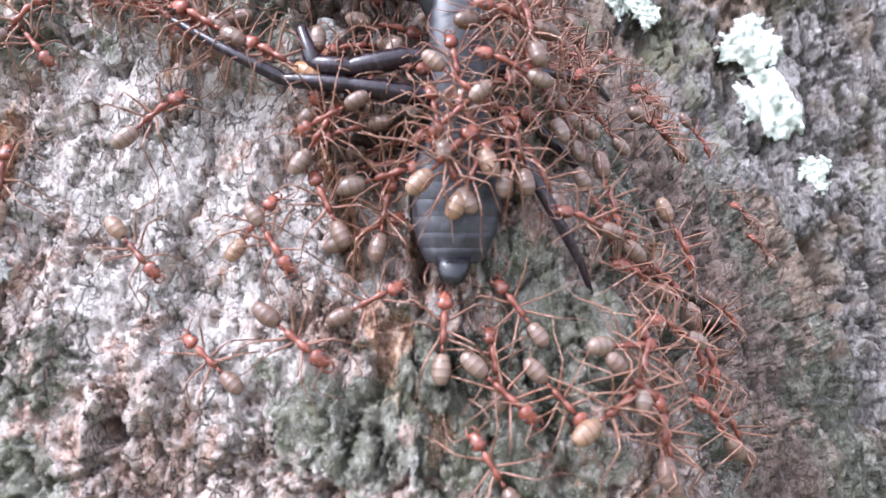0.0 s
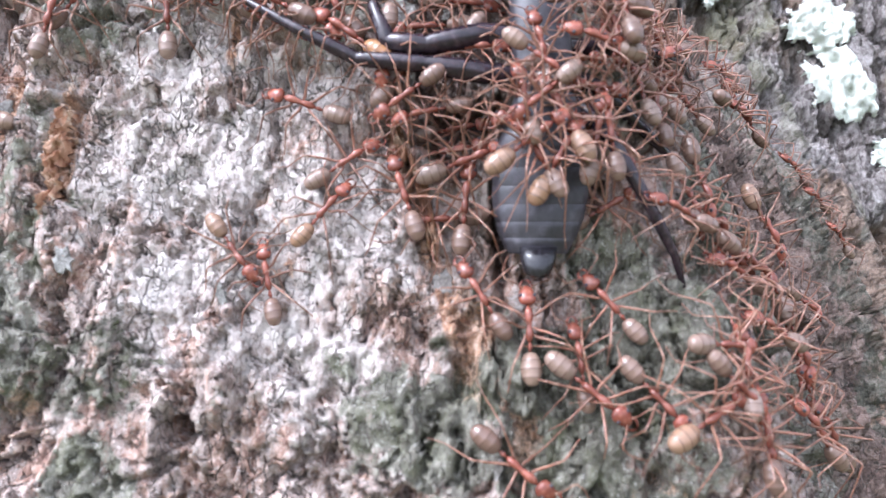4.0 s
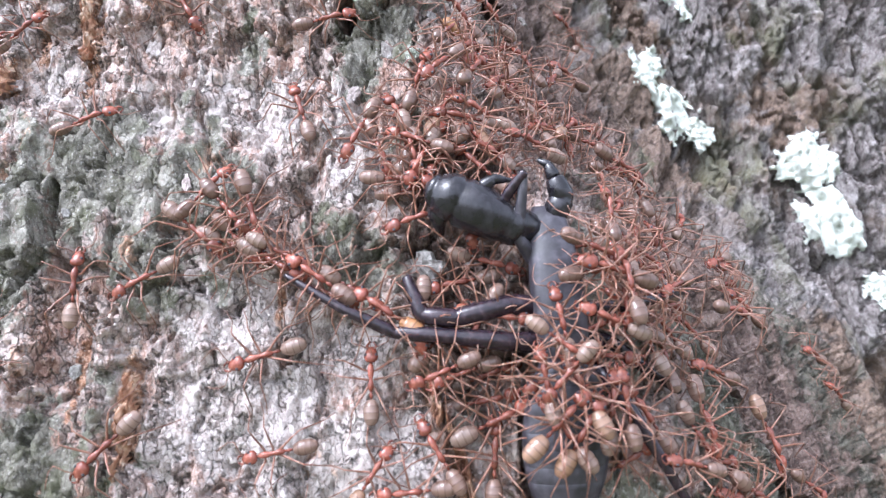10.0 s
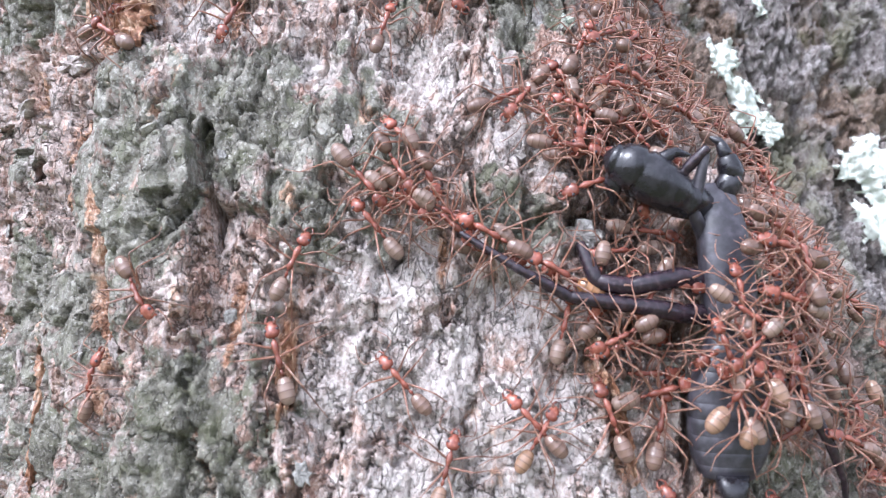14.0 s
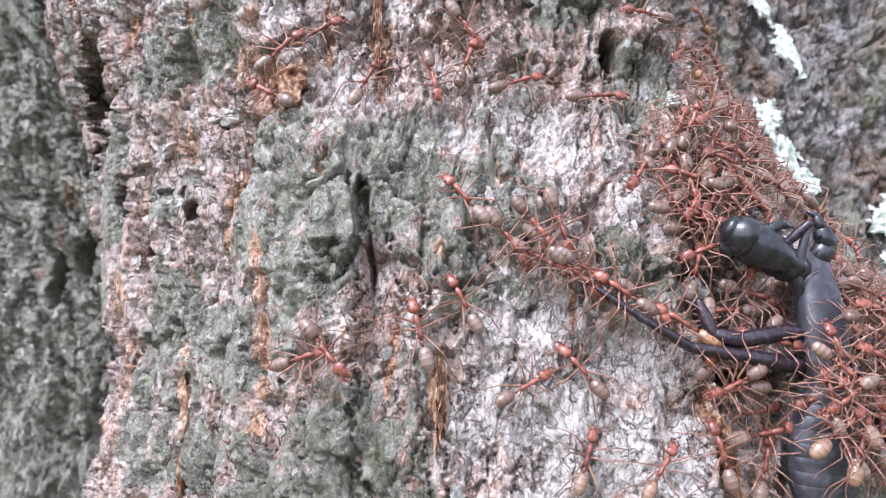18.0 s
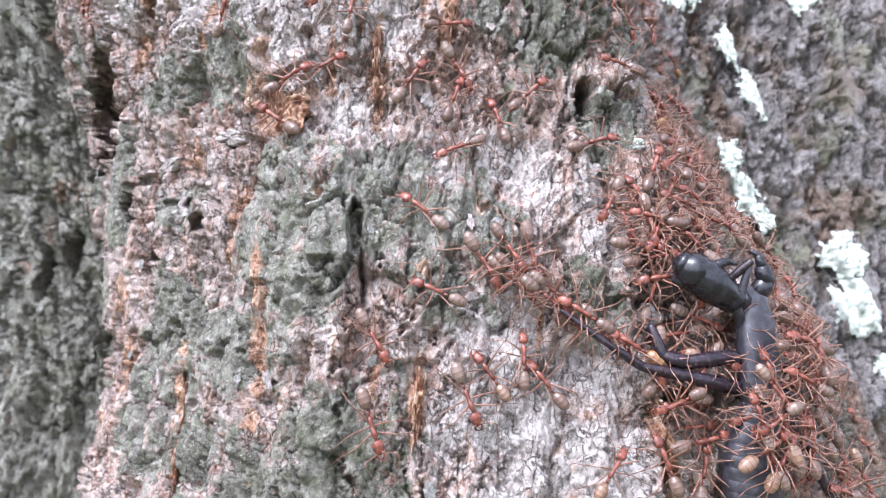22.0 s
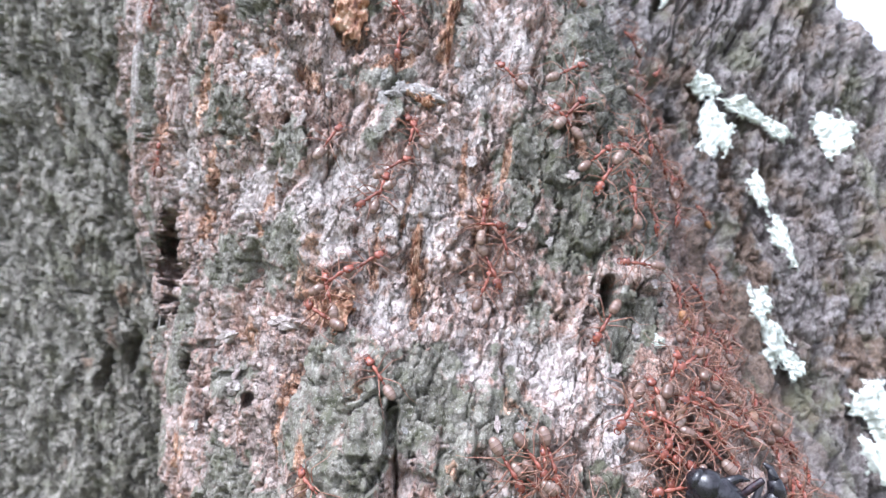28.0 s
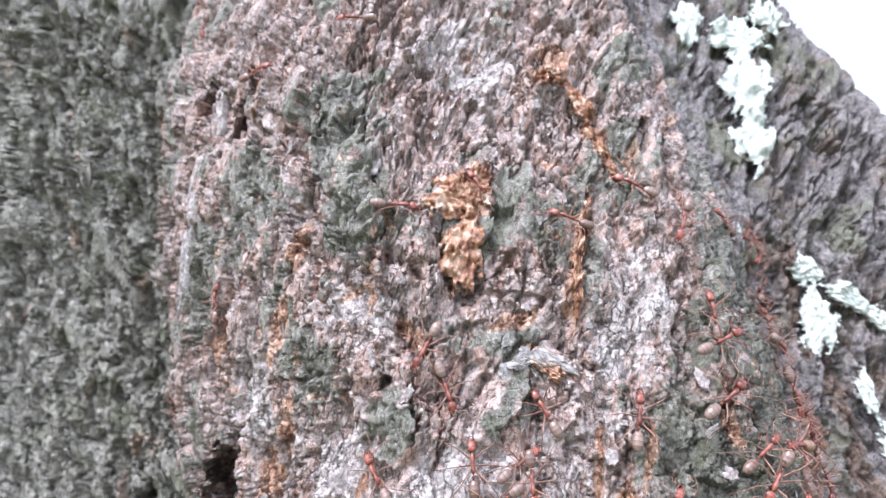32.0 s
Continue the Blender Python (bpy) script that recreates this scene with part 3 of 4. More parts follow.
rise += on_rib * (1.9 * large_tilt + 1.0 * (large_id - .5) - 1.5 * np.clip(1 - large_gap / .1, 0, 1) * np.clip(.3 + 1.2 * broken_here, 0, 1) * mid_fade) * (1 - .5 * pale)
ledge_gap, ledge_id, ledge_tilt = plates((S + .8 * bend_s + .5 * jag_s) / 3.6, (W + .8 * bend_w + .5 * jag_w) / 5.2, 33)
rise += on_rib * mid_fade * (.75 * ledge_tilt + .35 * (ledge_id - .5) - 1.0 * np.clip(1 - ledge_gap / .05, 0, 1) * (1 - .5 * broken_here)) * (1 - .55 * pale) * (1 - .35 * plate)
rise += plate * .95 - .4 * np.clip(orange * 2, 0, 1)
rise += left_flank * (1.0 * fractal((S + bend_s) / 2.8, W / 12, 2, .5, 80) + .5 * layers - np.clip(1 - np.abs(fractal(S / 3.2, W / 13, 3, .5, 83)) / .12, 0, 1) * 1.6)
rise += right_flank * (1.5 * fractal((S + warp_s) / 5, (W + S * .4) / 16, 3, .55, 90) + .5 * layers - np.clip(1 - np.abs(fractal(S / 6, (W + S * .5) / 18, 3, .5, 93)) / .1, 0, 1) * 2.0)
orange = np.maximum(orange, .68 * inner * (1 - hollow) * (1 - second))
lean = W + .3 * S
heap_gap, heap_id, heap_tilt = plates((S + .6 * jag_s) / 3.6, (lean + .6 * jag_w) / 6.5, 21)
rise += hollow * (3.0 * fractal(S / 14, lean / 26, 2, .5, 72) - np.clip(1 - np.abs(fractal((S + jag_s) / 10, (lean + jag_w) / 24, 2, .5, 73)) / .1, 0, 1) * 4.0)
rise += hollow * (1.2 * fractal(S / 6, lean / 10, 4, .6, 70) + 1.1 * heap_tilt + .8 * (heap_id - .5) - .7 * np.clip(1 - heap_gap / .12, 0, 1) + .35 * small_tilt)
furrow = fractal((S + W * .25) / 11, W / 40, 3, .45, 97)
rise += second * (1.0 * fractal(S / 8, W / 14, 4, .55, 95) + 2.4 * furrow - 4.5 * np.clip(1 - np.abs(furrow + .1) / .13, 0, 1) + 1.0 * heap_tilt)
# A cleft where the second rib meets the first; its shade is put into the colour
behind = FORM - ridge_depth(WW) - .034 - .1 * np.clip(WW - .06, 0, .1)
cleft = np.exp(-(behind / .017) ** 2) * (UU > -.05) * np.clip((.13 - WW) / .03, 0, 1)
rise -= 9 * cleft
rust = blobs(UU, WW, RUST, wobble) * np.clip((FORM - .1) / .02, 0, 1)
sunk = np.clip(1.8 * blobs(UU, WW, CAVITY, .5 * wobble), 0, 1)
rise -= 2.6 * sunk
cleft = np.maximum(cleft, .7 * sunk)
rise = np.clip(rise, -15, 2.6) / 1000

size = np.sqrt(1 + slope_u ** 2 + slope_w ** 2)
BX, BY, BZ = UU + rise * slope_u / size, FORM - rise / size + pits / 1000, WW + rise * slope_w / size


def sample(grid, u, w):
    i, j = np.clip(np.interp(w, GRID_W, np.arange(len(GRID_W))), 0, len(GRID_W) - 1.01), np.clip(np.interp(u, GRID_U, np.arange(len(GRID_U))), 0, len(GRID_U) - 1.01)
    a, b = int(i), int(j)
    x, y = i - a, j - b
    return float((grid[a, b] * (1 - y) + grid[a, b + 1] * y) * (1 - x) + (grid[a + 1, b] * (1 - y) + grid[a + 1, b + 1] * y) * x)


def bark_at(u, w, spread=.0015):
    """The bark's place and its outward normal at (u, w), smoothed over a foot's width."""
    y = min(sample(BY, u, w), sample(BY, u + spread, w), sample(BY, u - spread, w), sample(BY, u, w + spread), sample(BY, u, w - spread))
    d = .003
    du = (float(trunk_form(np.array(u + d), np.array(w))) - float(trunk_form(np.array(u - d), np.array(w)))) / (2 * d)
    dw = (float(trunk_form(np.array(u), np.array(w + d))) - float(trunk_form(np.array(u), np.array(w - d)))) / (2 * d)
    return Vector((u, y, w + EYE)), Vector((du, -1, dw)).normalized()


def grid_mesh(name, x, y, z, keep, colours):
    rows, cols = x.shape
    idx = np.arange(rows * cols).reshape(rows, cols)
    quads = np.stack([idx[:-1, :-1], idx[:-1, 1:], idx[1:, 1:], idx[1:, :-1]], -1)[keep].reshape(-1)
    me = bpy.data.meshes.new(name)
    me.vertices.add(rows * cols)
    me.vertices.foreach_set("co", np.stack([x, y, z], -1).astype(np.float32).ravel())
    me.loops.add(len(quads))
    me.loops.foreach_set("vertex_index", quads.astype(np.int32))
    me.polygons.add(len(quads) // 4)
    me.polygons.foreach_set("loop_start", np.arange(0, len(quads), 4, dtype=np.int32))
    me.polygons.foreach_set("use_smooth", np.ones(len(quads) // 4, dtype=bool))
    me.update()
    for layer, (r, g, b) in colours.items():
        attr = me.color_attributes.new(layer, "FLOAT_COLOR", "POINT")
        attr.data.foreach_set("color", np.stack([r, g, b, np.ones_like(r)], -1).astype(np.float32).ravel())
    return me


tree = tagged(new("tree"), "old tree trunk with rough grey and pinkish ribbed bark", "tree")
tree.location = (0, 0, 0)
keep = (FORM[:-1, :-1] < .55) & (FORM[1:, 1:] < .55)
bark = new("bark", grid_mesh("bark", BX, BY, BZ + EYE, keep, {"zones": (crust, orange, pale), "regions": (hollow, second, shaded_moss), "cleft": (cleft, rust, rust)}))
bark.data.materials.append(BARK)
bark.parent = tree


def trunk_body():
    """The trunk behind the rib, from the soil up: a fluted column."""
    bm = bmesh.new()
    rings = []
    for k in range(61):
        z = k * .11
        flare = 1 + .8 * math.exp(-z / .35)
        rings.append([bm.verts.new((-.2 + r * math.cos(p), .52 + r * math.sin(p), z)) for p, r in
                      ((p, .24 * flare * (1 - .02 * z + .02 * math.sin(5 * p + z) + .04 * noise.noise((3 * math.cos(p), 3 * math.sin(p), z * 3))))
                       for p in (2 * math.pi * i / 72 for i in range(72)))])
    for a, b in zip(rings, rings[1:]):
        for i in range(72):
            bm.faces.new((a[i], a[(i + 1) % 72], b[(i + 1) % 72], b[i]))
    bm.faces.new(rings[-1])
    return bm


part("trunk", trunk_body(), FAR_BARK, tree, "fluted trunk of rough dark grey bark")

soil = bmesh.new()
bmesh.ops.create_grid(soil, x_segments=8, y_segments=8, size=400)
tagged(part("ground", soil, SOIL, None, "bare brown soil with thin grass round the tree"), "", "ground", "", "structure")


def lichen_patch(cu, cw, ru, rw, turn, seed, name="lichen_patch", mat=LICHEN, label="crusty white-green lichen with a lobed rim", rough=.0006):
    """A crust with a lobed rim that clings to the bark."""
    n = 46
    bm = bmesh.new()
    g = np.linspace(-1.5, 1.5, n)
    gx, gy = np.meshgrid(g, g)
    ang = np.arctan2(gy, gx)
    field = 1.0 - np.sqrt(gx ** 2 + gy ** 2) + .42 * fractal(gx * 1.7 + seed * 5, gy * 1.7, 4, .6, seed) + .1 * np.sin(ang * 3 + seed)
    c, s = math.cos(radians(turn)), math.sin(radians(turn))
    crinkle = fractal(gx * 5 + seed, gy * 5, 3, .6, seed + 4)
    verts = {}
    for i in range(n):
        for j in range(n):
            if field[i, j] > -.06:
                a, b = gx[i, j] * ru, gy[i, j] * rw
                u, w = (cu + a * c - b * s) / 1000, (cw + a * s + b * c) / 1000
                f = float(trunk_form(np.array(u), np.array(w)))
                y = min(sample(BY, u, w), f)
                lift = -.0006 if field[i, j] < 0 else .0006 + .0007 * min(1, field[i, j] * 3) + rough * crinkle[i, j]
                verts[i, j] = bm.verts.new((u, y - lift, w + EYE))
    for i in range(n - 1):
        for j in range(n - 1):
            q = [verts.get(k) for k in ((i, j), (i, j + 1), (i + 1, j + 1), (i + 1, j))]
            if all(q):
                bm.faces.new(q)
    bmesh.ops.delete(bm, geom=[v for v in bm.verts if not v.link_faces], context="VERTS")
    part(name, bm, mat, tree, label)


for k, row in enumerate([(30, 62, 4, 4.5, 0), (35, 53, 4, 7, 25), (41, 47.5, 3, 4, 30), (62, 41, 6, 6, 0), (64, 29, 5, 8, 20), (73, 15, 3.2, 4, 0),
                         (15, 120, 4.5, 4, 0), (18, 107, 5, 8, 0), (27, 115, 7, 3, -20), (36, 111, 5, 3, -25), (31, 92, 2.6, 6, 20), (38, 79, 2.4, 7, 25), (53, 113, 6, 7, 0),
                         (-5, 183, 8, 6, 0), (-2, 170, 7, 10, 0), (0, 154, 6, 10, 0), (4, 192, 5, 6, 0), (-20, 183, 4, 8, 0), (-5, 125, 1.4, 3, 0), (-13.4, 49, .9, 1.2, 0)]):
    lichen_patch(*row, k + 1)


for k, row in enumerate([(-77, 111, 4.4, 4.2, 0), (-73.5, 113.5, 3.4, 4, 0), (-74, 102, 3.6, 6.4, 0), (-55, 110, .8, 6.5, -4), (-55.3, 100, .7, 6, 4), (-52, 124, 1, 6, 32), (-64, 138, 3.4, 1.8, 10), (-57, 134, 1.4, 4.5, 35),
                         (-58.5, 86, 3.2, 1.3, -25), (-66.5, 46.5, 3, 3.6, 0), (-55.2, 57, .7, 7, 4), (-44.2, 66, .7, 5, 0), (-117, 126, .9, 5, 0), (-9, 3, .6, 5, 14), (-11.5, 9, .6, 3, 10), (-78, -2, .8, 8, 5), (-44, 8, .8, 4.5, 0)]):
    lichen_patch(*row, k + 40, "dried_sap", RESIN, "crumbly orange-brown dried sap with pale grains", .0009)


# ---- loose flakes of bark ----
chance = random.Random(21)


def bark_flake(u, w, ru, rw, turn, tilt, thick):
    """A broken chip of bark that stands a little off the trunk: uneven rim, bevelled edge, warped face. Millimetres and degrees."""
    bm = bmesh.new()
    n = 18
    rim = [1 + chance.uniform(-.34, .24) for _ in range(n)]
    rings = []
    for f, z in ((1.0, -thick * .5), (1.04, 0), (.9, thick * .5), (.5, thick * .62)):
        rings.append([bm.verts.new(Vector((ru * f * rim[i] * math.cos(2 * math.pi * i / n), rw * f * rim[i] * math.sin(2 * math.pi * i / n), z + chance.uniform(-.22, .22) * thick)) * MM) for i in range(n)])
    for a, b in zip(rings, rings[1:]):
        for i in range(n):
            bm.faces.new((a[i], a[(i + 1) % n], b[(i + 1) % n], b[i]))
    bm.faces.new(rings[0][::-1])
    top = bm.verts.new(Vector((0, 0, thick * chance.uniform(.5, .8))) * MM)
    for i in range(n):
        bm.faces.new((rings[-1][i], rings[-1][(i + 1) % n], top))
    ob = part("bark_flake", bm, FLAKE, tree, smooth=False)
    p, nrm = bark_at(u / 1000, w / 1000, .0006)
    up = Vector((0, 0, 1))
    up = (up - nrm * up.dot(nrm)).normalized()
    m = Matrix((up.cross(nrm), up, nrm)).transposed().to_4x4()
    ob.matrix_basis = Matrix.Translation(p + nrm * thick * .2 * MM) @ m @ pose(0, 0, 0, tilt, chance.uniform(-10, 10), turn)
    return ob


MM = .001
for row in [(-58.5, 86.6, 4.6, 1.5, -10, 22, 1.3), (-57.5, 87.2, 3.4, 1.3, -24, 10, 1.2), (-59, 86.4, 2.2, 1.2, 15, 22, .9), (-63, 86, 2, 1, 30, 20, .8), (-12.5, 22.5, 2.2, 1.6, -20, 10, 1.4), (-127, 92, 2.4, 9, -4, 0, 1.8), (-128, 108, 2.2, 8, 4, 0, 1.6), (-126, 124, 2, 7, 3, 0, 1.6),
            (-88, 38, 4, 1.4, 18, 14, 1.2), (-76, 43, 3.4, 1.2, 5, 15, 1), (-84, 30, 2.4, 1.2, 25, 12, 1)]:
    bark_flake(*row)
for k in range(150):
    u, w = chance.uniform(-118, 6), chance.uniform(-20, 138)
    if sample(pale, u / 1000, w / 1000) > .45 and chance.random() < .7 or sample(FORM, u / 1000, w / 1000) > .128:
        continue
    bark_flake(u, w, chance.uniform(.35, 1.1), chance.uniform(.5, 1.8), chance.uniform(-30, 30), chance.uniform(-10, 14), chance.uniform(.18, .34))

# ---- building blocks for small bodies ----


def tube(bm, points, radii, sides=8):
    """A round limb through points, closed at both ends."""
    pts = [Vector(p) for p in points]
    rings, side = [], None
    for k, p in enumerate(pts):
        way = (pts[min(k + 1, len(pts) - 1)] - pts[max(k - 1, 0)]).normalized()
        if side is None:
            side = way.orthogonal().normalized()
        side = (side - way * side.dot(way)).normalized()
        other = way.cross(side)
        rings.append([bm.verts.new(p + radii[k] * (math.cos(a) * side + math.sin(a) * other)) for a in (2 * math.pi * i / sides for i in range(sides))])
    for a, b in zip(rings, rings[1:]):
        for i in range(sides):
            bm.faces.new((a[i], a[(i + 1) % sides], b[(i + 1) % sides], b[i]))
    bm.faces.new(rings[0][::-1])
    bm.faces.new(rings[-1])
    return bm


def spun(bm, stops, sides=14, flat=1.0):
    """A body along x from stops (x, radius, z of the middle); flat: its height over its width."""
    rings = [[bm.verts.new((x, r * math.cos(a), z + flat * r * math.sin(a))) for a in (2 * math.pi * i / sides for i in range(sides))] for x, r, z in stops]
    for a, b in zip(rings, rings[1:]):
        for i in range(sides):
            bm.faces.new((a[i], b[i], b[(i + 1) % sides], a[(i + 1) % sides]))
    bm.faces.new(rings[0])
    bm.faces.new(rings[-1][::-1])
    return bm


def oval(x0, x1, r, z, n=9, power=1.0, z_end=None):
    z_end = z if z_end is None else z_end
    return [(x0 + (x1 - x0) * (1 - math.cos(math.pi * k / n)) / 2, max(.02 * r, r * math.sin(math.pi * k / n) ** power), z + (z_end - z) * k / n) for k in range(n + 1)]


MM = .001


def scaled(rows):
    return [tuple(MM * v for v in r) for r in rows]


# ---- weaver ants ----
# an ant's own space: x ahead, y to its left, z away from the bark; 8 mm long
LEGS = [(1, .95, 55), (1, .1, 95), (1, -.5, 140), (-1, .95, -55), (-1, .1, -95), (-1, -.5, -140)]


def build_ant(name="weaver_ant"):
    ant = new(name)
    bm = bmesh.new()
    spun(bm, scaled([(-1.05, .12, 1.2), (-.88, .24, 1.26), (-.5, .31, 1.36), (-.1, .25, 1.34), (.2, .2, 1.32), (.5, .25, 1.4), (.95, .34, 1.46), (1.35, .29, 1.4), (1.65, .15, 1.3), (1.85, .09, 1.28)]), 12)
    part("thorax", bm, RED, ant)
    bm = bmesh.new()
    spun(bm, scaled([(-1.85, .1, 1.08), (-1.65, .12, 1.1), (-1.48, .21, 1.2), (-1.3, .14, 1.18), (-1.05, .1, 1.2)]), 10)
    part("petiole", bm, RED, ant)
    bm = bmesh.new()
    spun(bm, [(x * MM, r * MM, z * MM) for x, r, z in oval(-4.35, -1.78, .8, 1.22, 12, .75, 1.1)], 16, .92)
    part("gaster", bm, GASTER, ant, "tan banded abdomen")
    bm = bmesh.new()
    spun(bm, scaled([(1.78, .1, 1.28), (1.84, .4, 1.27), (2.03, .62, 1.25), (2.35, .7, 1.2), (2.7, .65, 1.12), (3.05, .5, 1.02), (3.3, .34, .93), (3.42, .12, .9)]), 14, .66)
    head = part("head", bm, AMBER, ant)
    for s in (1, -1):
        bm = bmesh.new()
        bmesh.ops.create_uvsphere(bm, u_segments=8, v_segments=6, radius=.16 * MM)
        bmesh.ops.translate(bm, verts=bm.verts, vec=Vector((2.55, .52 * s, 1.4)) * MM)
        part("eye", bm, EYE_BLACK, head, "small black eye")
        bm = bmesh.new()
        tube(bm, scaled([(3.15, .33 * s, .92), (3.5, .45 * s, .82), (3.8, .28 * s, .78), (3.92, .02 * s, .78)]), [.15 * MM, .13 * MM, .1 * MM, .03 * MM], 6)
        part("mandible", bm, RED, head)
        bm = bmesh.new()
        tube(bm, scaled([(3.15, .28 * s, 1.25), (3.4, .8 * s, 1.6), (3.62, 1.6 * s, 1.95), (3.75, 1.8 * s, 1.95), (4.45, 1.85 * s, 1.6), (5.3, 1.55 * s, 1.15), (5.95, 1.2 * s, .8)]),
             [.06 * MM, .05 * MM, .055 * MM, .06 * MM, .045 * MM, .05 * MM, .04 * MM], 6)
        part("antenna", bm, LEG, ant)
    for side, x, turn in LEGS:
        bm = bmesh.new()
        long = 1.38 if abs(turn) > 120 else (1.12 if abs(turn) > 70 else 1.2)
        tube(bm, scaled([(0, 0, 0), (.35, 0, -.1), (1.15 * long, 0, .8), (2.0 * long, 0, 1.4), (2.14 * long, 0, 1.36), (2.75 * long, 0, .35), (3.4 * long, 0, -.85), (3.65 * long, 0, -1.2), (4.6 * long, 0, -1.3)]),
             [.11 * MM, .13 * MM, .1 * MM, .065 * MM, .07 * MM, .065 * MM, .055 * MM, .042 * MM, .035 * MM], 6)
        leg = part("leg", bm, LEG, ant)
        leg.matrix_basis = pose(x * MM, side * .28 * MM, 1.25 * MM, 0, 0, turn)
    return ant


def heading_pose(u, w, heading, lift, lean=0.0):
    """An ant's pose on the bark: heading in degrees (0 to the right, 90 up the trunk), lifted by millimetres."""
    p, n = bark_at(u, w)
    ahead = Vector((math.cos(radians(heading)), 0, math.sin(radians(heading))))
    ahead = (ahead - n * ahead.dot(n)).normalized()
    side = n.cross(ahead)
    m = Matrix((ahead, side, n)).transposed().to_4x4()
    return Matrix.Translation(p + n * lift * MM) @ m @ pose(0, 0, 0, lean)


dice = random.Random(5)
first_ant = tagged(build_ant(), "reddish-orange weaver ant with a tan abdomen on the bark", "ant", "weaver ants")
ants = []


def add_ant(u, w, heading, lift=0.0, size=1.0, label=""):
    m = heading_pose(u / 1000, w / 1000, heading, lift, dice.uniform(-12, 12))
    ob = first_ant if not ants else copy_thing(first_ant, m)
    ob.matrix_basis = m @ Matrix.Diagonal((size, size, size, 1))
    if label:
        tagged(ob, label)
    ants.append(ob)
    legs = [o for o in ob.children if o.name.startswith("leg")]
    for leg, (side, x, turn) in zip(legs, LEGS):
        leg.matrix_basis = pose(x * MM, side * .28 * MM, 1.25 * MM, dice.uniform(-14, 14), dice.uniform(-14, 12), turn + dice.uniform(-24, 24))
    return ob


# ---- the whip scorpion: head end up the trunk, tail end down ----
def loft(bm, stops, sides=18):
    """A body up the trunk from stops (u, depth, w, half width, half thickness), in millimetres."""
    rings = [[bm.verts.new(Vector((u + hw * math.cos(a), y + ht * math.copysign(abs(math.sin(a)) ** .62, math.sin(a)), w)) * MM) for a in (2 * math.pi * i / sides for i in range(sides))] for u, y, w, hw, ht in stops]
    for a, b in zip(rings, rings[1:]):
        for i in range(sides):
            bm.faces.new((a[i], a[(i + 1) % sides], b[(i + 1) % sides], b[i]))
    bm.faces.new(rings[0][::-1])
    bm.faces.new(rings[-1])
    return bm


def limb(points, radii):
    """A jointed limb: each joint swells a little."""
    bm = bmesh.new()
    pts, rad = [], []
    for k in range(len(points) - 1):
        a, b = Vector(points[k]), Vector(points[k + 1])
        for f, s in ((.0, .88), (.08, 1.0), (.5, 1.05), (.9, 1.0), (.97, .88)):
            pts.append((a.lerp(b, f)) * MM)
            rad.append((radii[k] + (radii[k + 1] - radii[k]) * f) * s * MM)
    pts.append(Vector(points[-1]) * MM)
    rad.append(radii[-1] * MM * .7)
    return tube(bm, pts, rad, 10)


